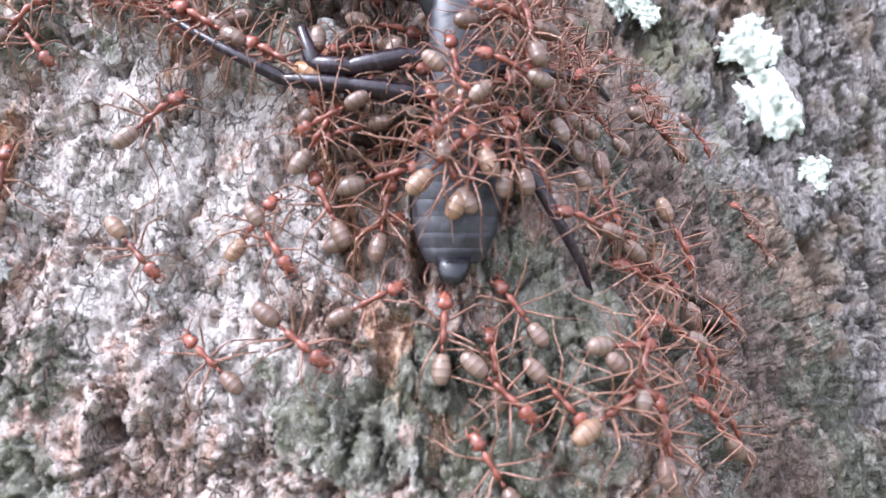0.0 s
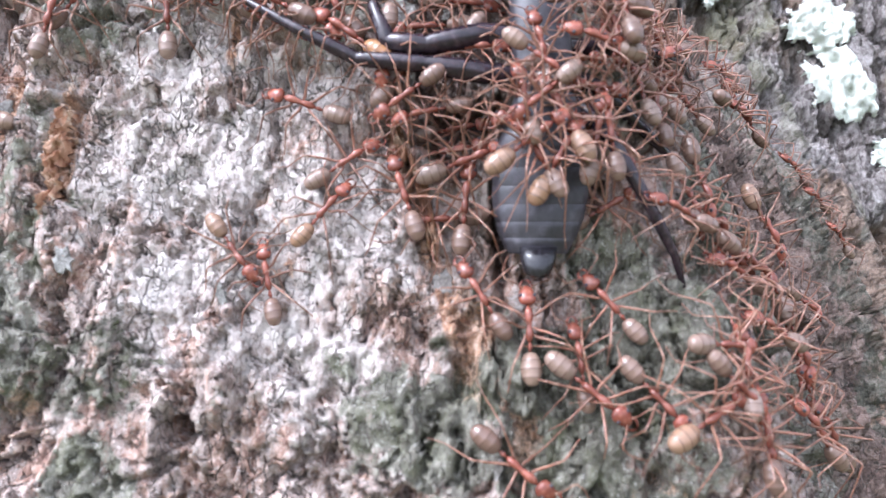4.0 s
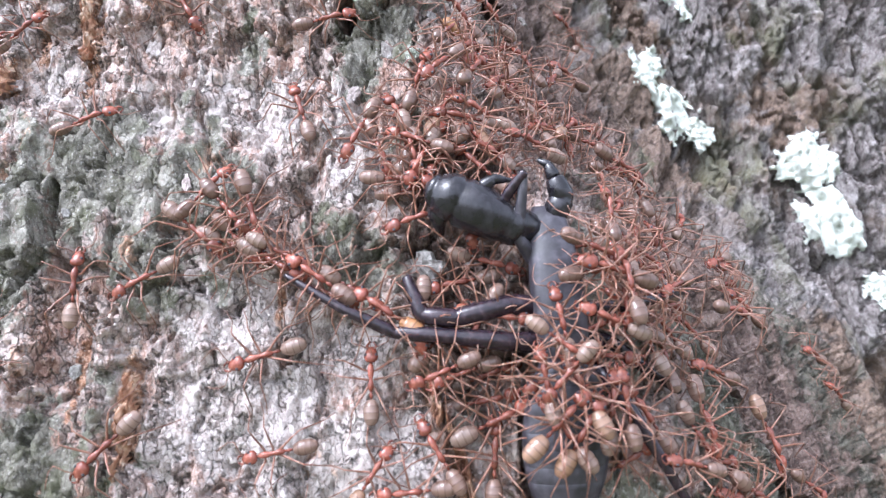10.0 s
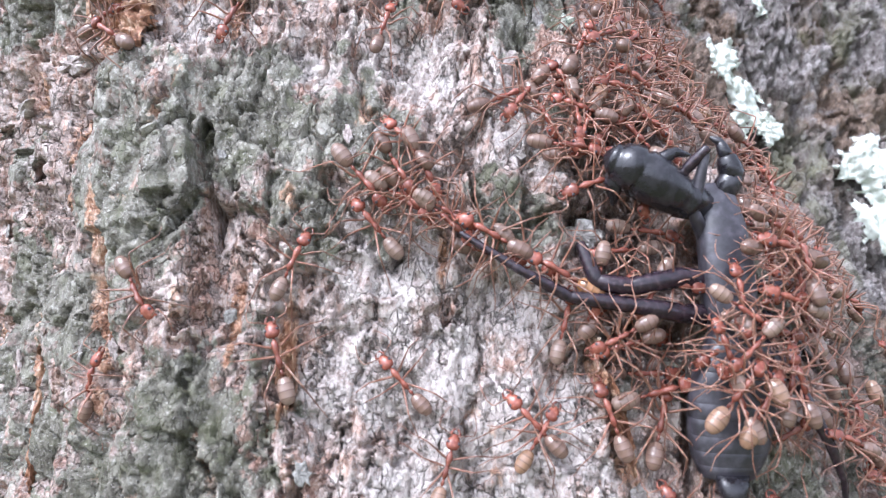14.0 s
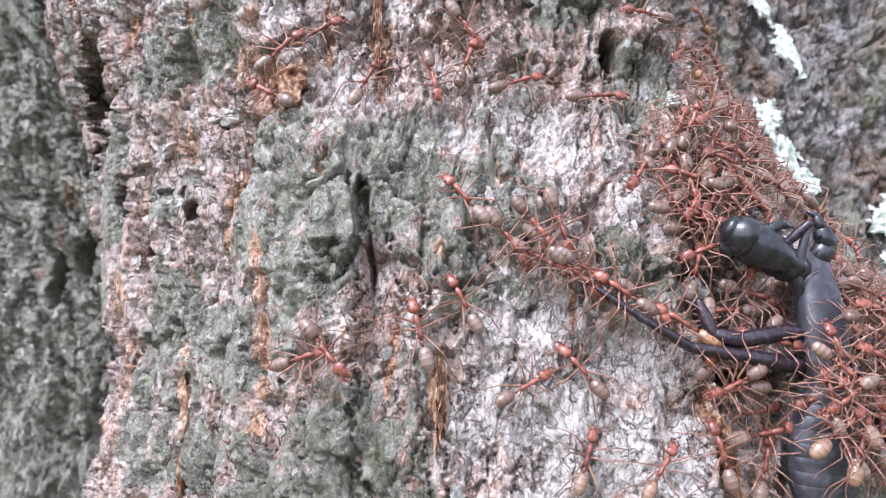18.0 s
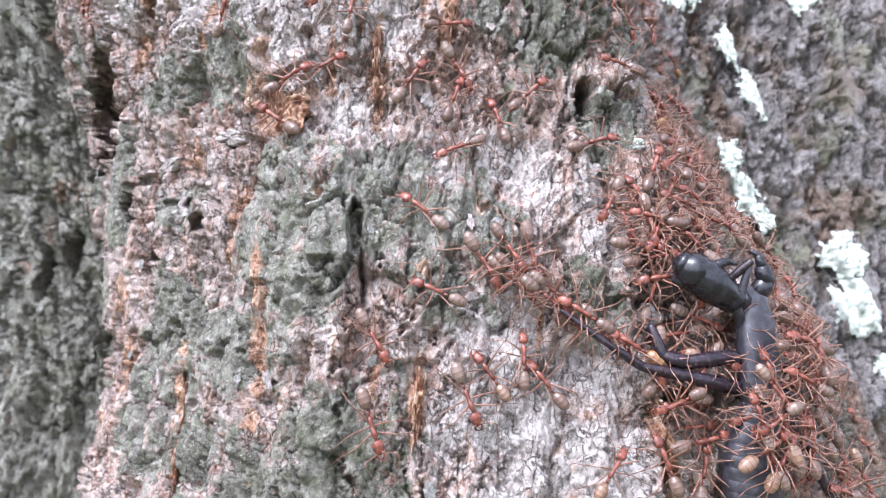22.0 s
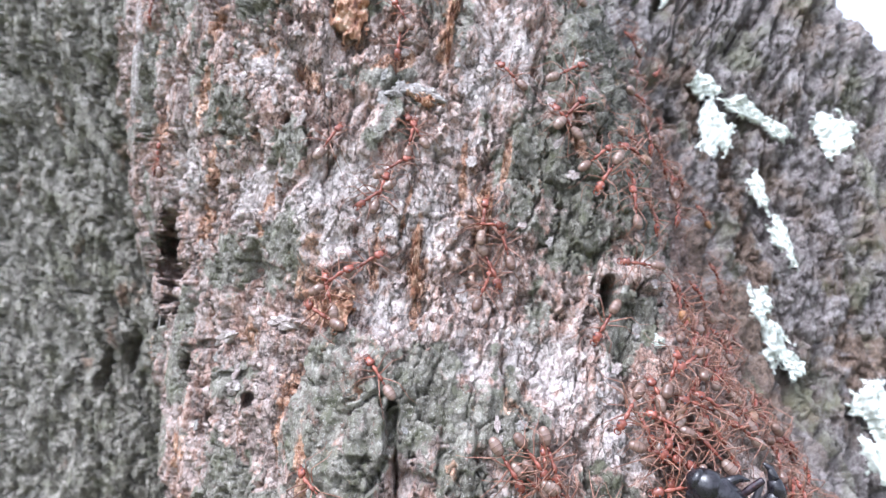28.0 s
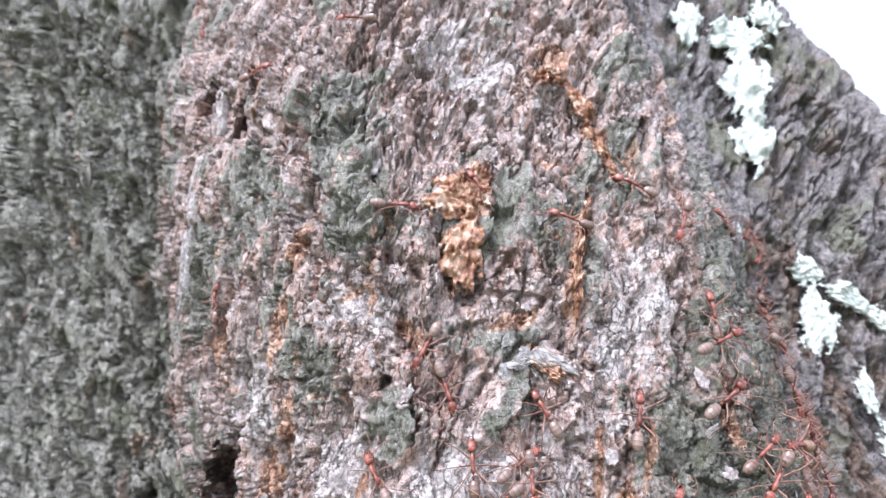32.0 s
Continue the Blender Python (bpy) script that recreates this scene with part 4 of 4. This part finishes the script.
def build_prey():
    prey = tagged(new("whip_scorpion"), "dead black whip scorpion held down on the bark by ants", "arachnid")
    prey.location = (0, 0, EYE)
    width = ([-1.2, .4, 2, 4, 6, 8, 10, 11.6, 12.8], [2.7, 3.5, 4.0, 4.25, 4.3, 4.1, 3.6, 3.1, 2.6])
    edges = [-1.2, .1, 1.5, 3.0, 4.6, 6.2, 7.8, 9.3, 10.7, 11.9, 12.8]
    for k, (a, b) in enumerate(zip(edges, edges[1:])):
        stops = []
        for f, s in ((-.06, .975), (0, .992), (.1, 1.0), (.6, .998), (1.0, .992), (1.08, .97)):
            w = a + (b - a) * f
            h = float(np.interp(w, *width)) * s
            stops.append((1.1 + .05 * w, 68.4 + .06 * w, w, h, min(2.3, h * .62) * s))
        bm = bmesh.new()
        part("tergite", loft(bm, stops, 22), BLACK, prey)
    bm = bmesh.new()
    part("tail_base", loft(bm, [(1.0, 67.2, -.7, 1.7, 1.3), (.95, 66.7, -1.6, 1.55, 1.35), (.9, 66.3, -2.5, 1.3, 1.2), (.9, 66.1, -3.0, 1.0, .9), (.9, 66.0, -3.3, .5, .45)], 16), GLOSS, prey, "shiny black stump of the tail")
    bm = bmesh.new()
    part("carapace", loft(bm, [(1.7, 69.8, 12.2, 1.6, 1.2), (1.7, 69.9, 13.0, 2.3, 1.7), (1.6, 70.4, 16, 2.75, 2.0), (1.4, 71.0, 20, 2.75, 2.0), (1.1, 72.0, 24, 2.5, 1.9), (.8, 73.2, 27.2, 2.1, 1.6), (.6, 73.9, 28.6, 1.2, 1.0)], 20), BLACK, prey, "long grey-black carapace")
    arm = part("pedipalp", limb([(-.2, 73.0, 26.0), (-3.6, 71.2, 26.8), (-8.4, 70.8, 29.4), (-10.6, 70.9, 30.4), (-11.7, 71.2, 30.8)], [1.5, 2.3, 2.75, 2.0, .5]), GLOSS, prey, "thick shiny black pincer arm")
    part("claw", limb([(-9.6, 70.6, 30.6), (-10.6, 71.2, 28.4), (-10.2, 72.4, 25.8)], [1.7, 1.1, .3]), GLOSS, arm)
    part("claw", limb([(-6.4, 71.0, 30.2), (-4.6, 70.6, 31.4), (-2.6, 71.2, 31.2)], [.9, .6, .15]), GLOSS, arm)
    arm = part("pedipalp", limb([(1.4, 73.4, 27.0), (2.6, 73.0, 29.4), (1.8, 73.0, 31.6)], [1.3, 1.4, 1.0]), GLOSS, prey, "thick shiny black pincer arm")
    part("claw", limb([(1.8, 73.0, 31.6), (1.2, 73.2, 33.0), (.2, 73.6, 33.6)], [.8, .5, .2]), GLOSS, arm)
    rows = [([(0, 71.6, 14.6), (-3, 69.6, 14.8), (-9, 69.0, 15.6), (-15.2, 69.3, 16.2), (-20, 69.0, 18.6), (-26.5, 70.6, 22.4)], [1.15, 1.05, .85, .7, .52, .32]),
            ([(0, 71.8, 18.0), (-3.4, 70.2, 18.6), (-9, 69.6, 17.4), (-12.4, 69.8, 17.8), (-14, 71.0, 21.8)], [1.1, 1.1, 1.0, .9, .55]),
            ([(3.0, 71.2, 13.2), (5.4, 69.2, 11.4), (7.4, 67.6, 8.6), (10.8, 67.0, 2.4), (13.0, 68.2, -1.4), (14.4, 70.2, -4.4)], [.9, .85, .65, .55, .4, .25]),
            ([(2.8, 72.0, 17.6), (7.0, 72.2, 17.8), (11.6, 75.2, 18.2), (17.2, 82.2, 18.8), (20, 87.5, 18)], [.9, .8, .62, .5, .35]),
            ([(2.8, 72.4, 15.4), (6.8, 71.8, 14.2), (11.0, 73.6, 10.8), (15, 77.0, 8)], [.9, .8, .6, .4])]
    for points, radii in rows:
        part("leg", limb(points, radii), PURPLE, prey)
    part("feeler_leg", limb([(-.6, 72.0, 22.6), (-2.4, 70.6, 25.4), (-1.6, 69.7, 31.6)], [.75, .65, .45]), BLACK, prey)
    part("feeler_leg", limb([(-4.4, 71.6, 27.6), (-3.4, 70.4, 29.6), (-1.5, 69.4, 31.9)], [.5, .6, .5]), PURPLE, prey, "thin purple-red feeler leg bent upward")
    return prey


build_prey()

WALKING = "reddish-orange weaver ant walking over the bark"
holders = []

# Ants that hold fast: u, w in millimetres, heading in degrees, lift in millimetres
TAIL = [(-0.1, -7.9, 87, 0.3), (19.8, -3.3, 172, 0.5), (15.2, 4.5, -101, 1), (15.7, -9.2, 10, 0.5), (25.3, -11.1, -104, 0.5), (14.4, -14.2, 33, 0.4), (4.5, -10.8, 97, 0), (7.0, -5.8, 125, 0.3), (11.9, 1.4, 173, 2), (16.1, -12.9, -36, 1.5), (35.7, -8.6, -15, 0), (18.5, -18.0, 87, 1), (26.1, -18.2, 145, 0.5), (17.1, -10.8, 62, 0.5), (18.0, -16.7, 81, 1), (5.4, -13.1, -44, 0.5), (10.5, -13.6, -49, 1), (26.4, -10.8, -86, 0), (30.3, -19.5, 133, 0), (18.1, -3.9, 169, 1)]
ABDOMEN = [(2.8, 5.5, 65, 4.3), (6.4, 7.9, 99, 4), (-5.4, 6.4, 17, 1.2), (-6.2, 10.1, 16, 1), (5.5, 7.9, 86, 4), (6.0, 16.6, -105, 3), (3.9, 25.8, 59, 4.5), (-4.5, 16.6, -2, 3), (-7.7, 26.4, -72, 5), (-5.6, 22.0, -14, 2), (7.4, 17.6, -124, 2), (10.9, 17.9, -160, 1.5), (13.9, 3.2, -67, 1), (21.9, -8.8, 176, 0.5), (-6.4, 8.0, 10, 1)]
LEG_END = [(-16.4, 17.6, 150, 3.0), (-19.6, 19.6, -32, 2.8), (-23.4, 21.6, 148, 2.4), (-27.4, 24.0, -36, 1.6), (-27.9, 23.3, -39, 1.2), (-31.8, 25.8, -43, 0.8), (-32.6, 25.3, -33, 0.5), (-30.8, 28.8, -73, 0.6), (-33.3, 28.9, -58, 0.8), (-22.7, 19.9, -19, 1.2), (-14.6, 31.5, -6, 1), (-12.3, 16.9, -90, 1), (-17.8, 2.0, 58, 0.3), (-11.0, 4.0, 115, 0.3), (-5.4, 3.1, 80, 0.3), (-36.9, 27.0, -49, 0.5), (-10.4, 15.2, 50, 0.8)]
HEAD_END = [(-13.7, 35.3, -85, 1.0), (-9.5, 34.3, -130, 1.0), (-5.5, 35.8, 129, 0.4), (3.7, 38.1, -100, 0.6), (8.0, 37.2, 22, 0.9), (8.5, 31.2, 56, 0.9), (-3.2, 42.2, 127, 1.3), (-8.1, 38.9, 168, 1.2), (-14.5, 39.4, 116, 0.4), (11.8, 25.0, -120, 0.3), (21.6, 26.3, 38, 0.9), (15.7, 23.0, 86, 1.4), (26.8, 20.9, -154, 1.3), (11.7, 17.8, -162, 1.4), (27.8, 17.8, 26, 0.4), (-12.3, 30.6, 12, 0.8), (12.6, 14.2, 134, 0.7)]
FLANK = [(-3.3, 49.0, -157, 0.8), (-2.4, 44.7, -128, 1.0), (-6.7, 38.8, 152, 1.4), (-0.3, 38.5, 104, 1.4), (4.3, 38.4, 42, 1.5), (-3.3, 33.6, 112, 0.5), (-12.0, 35.4, 52, 1.5), (9.9, 33.5, 27, 1.0), (14.1, 30.9, 75, 0.6), (9.1, 27.0, 40, 1.0), (17.0, 25.3, -135, 0.4), (11.1, 21.0, -23, 1.3), (28.8, 19.6, -153, 1.2), (13.6, 16.6, 22, 0.4), (16.9, 12.9, 145, 0.4), (11.6, 11.8, 86, 0.7), (24.7, 13.9, 12, 1.5), (47.0, 5.2, -172, 0.4), (10.5, 15.0, 150, 0.3)]
FLANK_LOW = [(25.5, 0.3, -79, 0.8), (19.9, -3.6, -20, 1.3), (16.2, 0.8, 9, 0.8), (-7.5, 49.2, -145, 0.9), (-9.0, 55.4, 138, 1.0), (3.8, 15.3, 20, 0.9), (2.8, 23.3, -160, 1.2), (6.5, 22.8, -103, 0.7), (49.1, -0.8, 163, 0.3), (4.9, 12.9, -6, 1.0), (7.8, 16.3, 147, 0.9), (8.9, 13.4, 90, 1.2), (8.7, 6.5, 118, 1.5), (29.4, 14.6, 164, 0.7)]
FLANK_HIGH = [(-10.1, 45.5, -135, 0.7), (-3.4, 50.8, -143, 1.0), (-3.5, 44.3, -136, 0.8), (0.6, 42.1, 42, 0.3), (7.7, 50.8, -168, 1.2), (1.8, 38.5, -147, 0.6), (-9.7, 40.5, 67, 0.6), (-17.1, 35.3, -69, 0.8), (-14.2, 37.3, 106, 0.4), (-19.4, 37.6, -116, 0.7), (12.9, 61.3, 39, 0.8), (-10.1, 51.5, 46, 0.5), (-24.4, 75.7, -114, 1.1), (-25.8, 79.1, 50, 0.8), (-15.6, 70.9, -84, 0.4), (-18.2, 60.9, 179, 0.5), (-8.1, 80.7, 57, 1.3), (-11.5, 84.5, -54, 0.6), (-7.6, 44.9, 49, 1.1), (-3.1, 42.7, 37, 0.7), (-7.5, 50.1, -28, 0.7), (-12.4, 44.2, 72, 0.6)]
FLANK_TOP = [(-0.8, 119.5, -136, 0.8), (-13.2, 120.1, -147, 0.8), (-32.8, 94.7, 36, 0.5), (-18.4, 95.9, 12, 1.4), (-32.1, 86.1, 48, 1.5), (-21.3, 80.2, -162, 1.4), (-1.2, 85.2, 9, 0.6), (-20.3, 71.0, 92, 1.3), (10.7, 64.5, 157, 0.9), (-38.5, 113.1, -103, 0.7), (-7.6, 74.7, -115, 0.4), (10.4, 80.1, 173, 0.6), (-14.8, 106.4, 35, 0.4)]
MIDDLE = [(-67.2, 51.1, 43, 0.4), (-63.1, 54.5, 37, 0.5), (-61.1, 71.9, 47, 0.3), (-44.3, 64.3, 4, 0.4), (-42.4, 56.8, -55, 0.2), (-58.6, 79.7, 128, 0.3), (-63.9, 66.4, -139, 0.5), (-67.9, 45.4, 152, 0.2), (-15.1, 88.0, -100, 0.4), (-0.7, 85.3, -152, 0.4)]

for group, words in ((TAIL, "reddish weaver ant pulling at the tail of the whip scorpion"), (ABDOMEN, "reddish weaver ant gripping the body of the dead whip scorpion"), (LEG_END, "reddish weaver ant pulling at a stretched leg of the whip scorpion"), (HEAD_END, "reddish weaver ant crowded round the pincers of the whip scorpion"), (FLANK, "reddish weaver ant in a dense carpet of ants beside the prey"), (FLANK_LOW, "reddish weaver ant in a dense carpet of ants beside the prey"), (FLANK_HIGH, "reddish weaver ant in a file of ants above the prey"), (FLANK_TOP, "reddish weaver ant on the brown furrowed edge of the bark rib"), (MIDDLE, "reddish weaver ant resting among orange streaks of the bark")):
    for row in group:
        holders.append(add_ant(*row, dice.uniform(.98, 1.2), label=words))


# The crowd on and round the prey: a stretch of the plan (u, w to u, w, spread, lift) and how many stand on it
crowd = random.Random(77)
for count, (ua, wa, ub, wb), spread, lift, words in [
        (6, (1, 1, 2, 27), 3.4, 4.4, "reddish weaver ant gripping the body of the dead whip scorpion"),
        (6, (0, 10, 3, 22), 3.0, 4.8, "reddish weaver ant gripping the body of the dead whip scorpion"),
        (4, (-12, 54, 9, 36), 5, 1.4, "reddish weaver ant in a file of ants above the prey"),
        (4, (9, 34, 13, 12), 5, 2.0, "reddish weaver ant in a dense carpet of ants beside the prey"),
        (6, (-15, 38, 0, 34), 4, 1.8, "reddish weaver ant crowded round the pincers of the whip scorpion"),
        (6, (-10, 24, -4, 10), 4, 2.6, "reddish weaver ant pulling at a leg of the whip scorpion")]:
    for k in range(count):
        f = (k + crowd.random()) / count
        holders.append(add_ant(ua + (ub - ua) * f + crowd.gauss(0, spread * .6), wa + (wb - wa) * f + crowd.gauss(0, spread * .6), crowd.uniform(-180, 180),
                               lift + crowd.uniform(-.5, .8), crowd.uniform(.96, 1.18), words))


# ---- what moves ----
def march(anchors):
    """A walking ant that passes through anchors (seconds, u, w, heading), with legs that step as it goes."""
    t0, u0, w0, h0 = anchors[0]
    t1, u1, w1, h1 = anchors[-1]
    if t0 > 0:
        back = min(14.0, 3.0 * t0)
        anchors = [(0, u0 - back * math.cos(radians(h0)), w0 - back * math.sin(radians(h0)), h0)] + ([(t0 - 4, u0 - back * math.cos(radians(h0)), w0 - back * math.sin(radians(h0)), h0)] if t0 > 5 else []) + anchors
    if t1 < 32:
        on = min(16.0, 4.0 * (32 - t1))
        end = (u1 + on * math.cos(radians(h1)), w1 + on * math.sin(radians(h1)), h1)
        anchors = anchors + ([(t1 + 4, *end)] if t1 < 27 else []) + [(32, *end)]
    ant = add_ant(u0, w0, h0, 0, dice.uniform(1.0, 1.14), WALKING)
    times = sorted({round(t0 + (t1 - t0) * k / n, 2) for (t0, *_), (t1, *_) in zip(anchors, anchors[1:]) for n in [max(1, round((t1 - t0) / .4))] for k in range(n + 1)})
    rows, places, facing = [], [], None
    for t in times:
        k = max(i for i in range(len(anchors) - 1) if anchors[i][0] <= t)
        (ta, ua, wa, ha), (tb, ub, wb, hb) = anchors[k], anchors[k + 1]
        f = (t - ta) / (tb - ta)
        far = math.hypot(ub - ua, wb - wa)
        pull = min(far, 12) * .8
        a, b, c, d = 2 * f ** 3 - 3 * f ** 2 + 1, f ** 3 - 2 * f ** 2 + f, -2 * f ** 3 + 3 * f ** 2, f ** 3 - f ** 2
        u = a * ua + b * pull * math.cos(radians(ha)) + c * ub + d * pull * math.cos(radians(hb))
        w = a * wa + b * pull * math.sin(radians(ha)) + c * wb + d * pull * math.sin(radians(hb))
        near = min(f, 1 - f) * (tb - ta)
        turn = (hb - ha + 180) % 360 - 180
        want = ha + turn * f
        if far > 3 and near > .3:
            want = math.degrees(math.atan2(wb - wa, ub - ua))
        if facing is None:
            facing = want
        facing += max(-65, min(65, (want - facing + 180) % 360 - 180))
        rows.append((t, u, w, facing))
        places.append((t, heading_pose(u / 1000, w / 1000, facing, .1)))
    walk(ant, places)
    legs = [o for o in ant.children if o.name.startswith("leg")]
    for n, (leg, (side, x, turn)) in enumerate(zip(legs, LEGS)):
        steps, last, swing = [], -1, 1 if n % 2 == 0 else -1
        for (ta, ua, wa, _), (tb, ub, wb, _) in zip(rows, rows[1:]):
            if math.hypot(ub - ua, wb - wa) > .7 * (tb - ta):
                for f in (0.0, 0.5):
                    swing = -swing
                    steps.append((ta + f * (tb - ta), pose(x * MM, side * .28 * MM, 1.25 * MM, 6 * swing, 0, turn + 15 * swing)))
            elif steps and steps[-1][0] < ta - .3:
                steps.append((ta, steps[-1][1]))
        if steps:
            rest = pose(x * MM, side * .28 * MM, 1.25 * MM, 0, 0, turn)
            walk(leg, ([(0, rest)] if steps[0][0] > 0 else []) + steps + ([(32, rest)] if steps[-1][0] < 31.9 else []))
    return ant


def tug(ant, wait):
    """An ant that stays at its place and pulls: it shifts by parts of a millimetre."""
    m = ant.matrix_basis.copy()
    size = ant.scale.copy()
    rows, t = [(0, m)], wait
    while t < 31:
        rows.append((t, m @ pose(dice.uniform(-.35, .35) * MM, dice.uniform(-.3, .3) * MM, 0, dice.uniform(-4, 4), dice.uniform(-3, 3), dice.uniform(-9, 9))))
        t += dice.uniform(1.1, 2.6)
    walk(ant, rows + [(32, m)])
    ant.scale = size


def motions():
    march([(0, -28.6, -0.5, -48), (3, -26.0, -1.6, -55), (6, -26.0, -1.0, -48), (9, -28.4, -3.4, -90), (19, -26.8, 3.0, 130)])
    march([(0, -16.1, 0.4, -57), (3, -16.9, 6.2, 73), (6, -14.4, 7.9, 103), (9, -18.6, 12.0, 93), (11, -17.2, 9.9, 87), (13, -16.1, 9.9, 77)])
    march([(0, -21.5, -10.5, 136), (9, -24.9, 4.8, 133), (11, -29.7, 4.0, 84), (17, -34.4, 9.2, 91), (21, -30.3, 11.9, 95)])
    march([(0, -13.2, -8.4, -40)])
    march([(0, -6.8, -5.2, 29)])
    march([(0, -7.1, 1.5, 25), (13, -16.2, 0.8, 134)])
    march([(0, -11.8, 10.8, 59), (3, -19.8, 11.6, 36), (6, -25.8, 13.7, 128), (9, -29.2, 14.2, 120), (11, -29.4, 12.7, -89), (13, -35.5, 22.8, -62), (19, -43.1, 31.8, -87), (23, -47.0, 34.7, 116), (28, -67.9, 49.0, 119), (30.5, -75.8, 62.7, 141)])
    march([(0, 4.3, -18.9, 121)])
    march([(0, -28.5, 12.8, 42), (3, -33.1, 16.2, 110), (6, -34.3, 29.9, -54), (9, -40.2, 10.4, -58), (11, -48.8, 1.7, -13), (13, -44.7, 8.7, -61), (19, -46.9, 15.8, -69), (21, -39.1, 12.4, -64)])
    march([(0, -41.6, 20.8, -50), (3, -44.6, 19.2, 114), (6, -43.8, 23.1, -57), (9, -40.5, 23.6, -178), (11, -44.0, 21.6, 104), (13, -44.1, 18.3, 53), (19, -41.9, 19.7, 134), (21, -39.7, 24.1, -64), (23, -48.4, 24.5, 127)])
    march([(0, -24.0, 22.5, -167), (3, -17.8, 21.4, -66), (6, -21.5, 27.4, -139), (9, -3.7, 52.7, -58), (13, -22.9, 36.7, 54), (17, -15.4, 40.4, 70)])
    march([(0, -42.5, 6.3, 90), (6, -57.8, 11.8, -137), (9, -50.3, 17.8, -102), (11, -50.1, 26.0, -97), (13, -53.6, 47.6, -98), (17, -55.9, 47.2, -132), (21, -50.4, 54.4, -59), (28, -44.8, 65.1, 90)])
    march([(3, 45.2, 9.8, -66), (6, 36.0, 10.9, -57), (11, 16.1, 10.5, 111)])
    march([(9, -61.6, 38.3, -19), (11, -43.5, 46.9, 75), (13, -35.2, 46.5, 93), (17, -37.9, 47.4, 33), (19, -32.6, 49.7, -50), (21, -34.6, 46.3, 112)])
    march([(11, -33.8, 34.0, 51), (13, -30.9, 30.2, -79), (17, -42.3, 51.4, 78), (19, -42.5, 52.8, 71), (21, -41.8, 53.1, 71), (23, -43.7, 51.6, 81), (28, -43.1, 53.6, 75)])
    march([(13, -65.8, 3.8, -132), (17, -62.2, 11.0, -132), (19, -54.5, 13.4, -20), (21, -52.4, 17.1, 35), (23, -50.1, 13.8, 155)])
    march([(13, -74.3, 45.3, 110), (17, -46.5, 52.8, 139), (19, -46.5, 44.2, 102), (21, -41.1, 43.0, -83), (23, -42.7, 44.6, 149), (28, -62.8, 67.5, 80), (30.5, -62.0, 69.1, -171), (32, -68.0, 70.5, 90)])
    march([(13, -29.7, 51.7, 107), (17, -24.2, 47.6, 37), (21, -24.6, 47.2, -82), (23, -17.9, 50.3, 129), (28, -22.7, 50.3, -2)])
    march([(17, -10.2, 56.9, 12), (19, -15.2, 54.7, -25), (21, -32.6, 54.2, -52), (28, -20.2, 74.3, 93), (30.5, -32.2, 92.9, 102)])
    march([(21, -49.0, 5.5, -43), (23, -50.7, 4.6, -91)])
    march([(23, 3.5, 75.2, -154), (28, -4.1, 98.8, 53), (30.5, 2.5, 118.9, 126)])
    march([(28, -121.8, 106.8, -115), (30.5, -119.8, 125.9, -97), (32, -117.8, 132.6, -59)])
    march([(28, -59.2, 78.0, 87), (30.5, -60.7, 75.7, -78)])
    march([(28, -73.1, 75.3, 65), (30.5, -72.8, 77.3, -69), (32, -73.3, 80.2, -64)])
    march([(28, -20.3, 84.6, 12), (30.5, -20.0, 94.1, 68)])
    march([(28, -32.7, 85.1, 131), (30.5, -31.1, 84.0, 109), (32, -16.0, 78.2, 126)])
    march([(30.5, -168.2, 147.1, -100), (32, -165.9, 144.0, -93)])
    march([(30.5, -114.8, 81.6, 102)])
    march([(30.5, -91.6, 106.5, 7)])
    march([(30.5, -49.8, 99.2, 138), (32, -57.8, 110.2, 166)])
    march([(30.5, -63.9, 87.2, -88), (32, -77.5, 85.8, -57)])
    march([(32, -140.4, 151.2, -52)])
    march([(32, -126.4, 63.9, -141)])
    march([(32, -47.1, 118.6, 161)])
    march([(32, -99.7, 141.8, 178)])
    march([(32, -27.3, 117.4, -179)])
    march([(32, -73.1, 113.1, 127)])
    for k, ant in enumerate(holders):
        tug(ant, .4 + (k % 7) * .23)


motions()
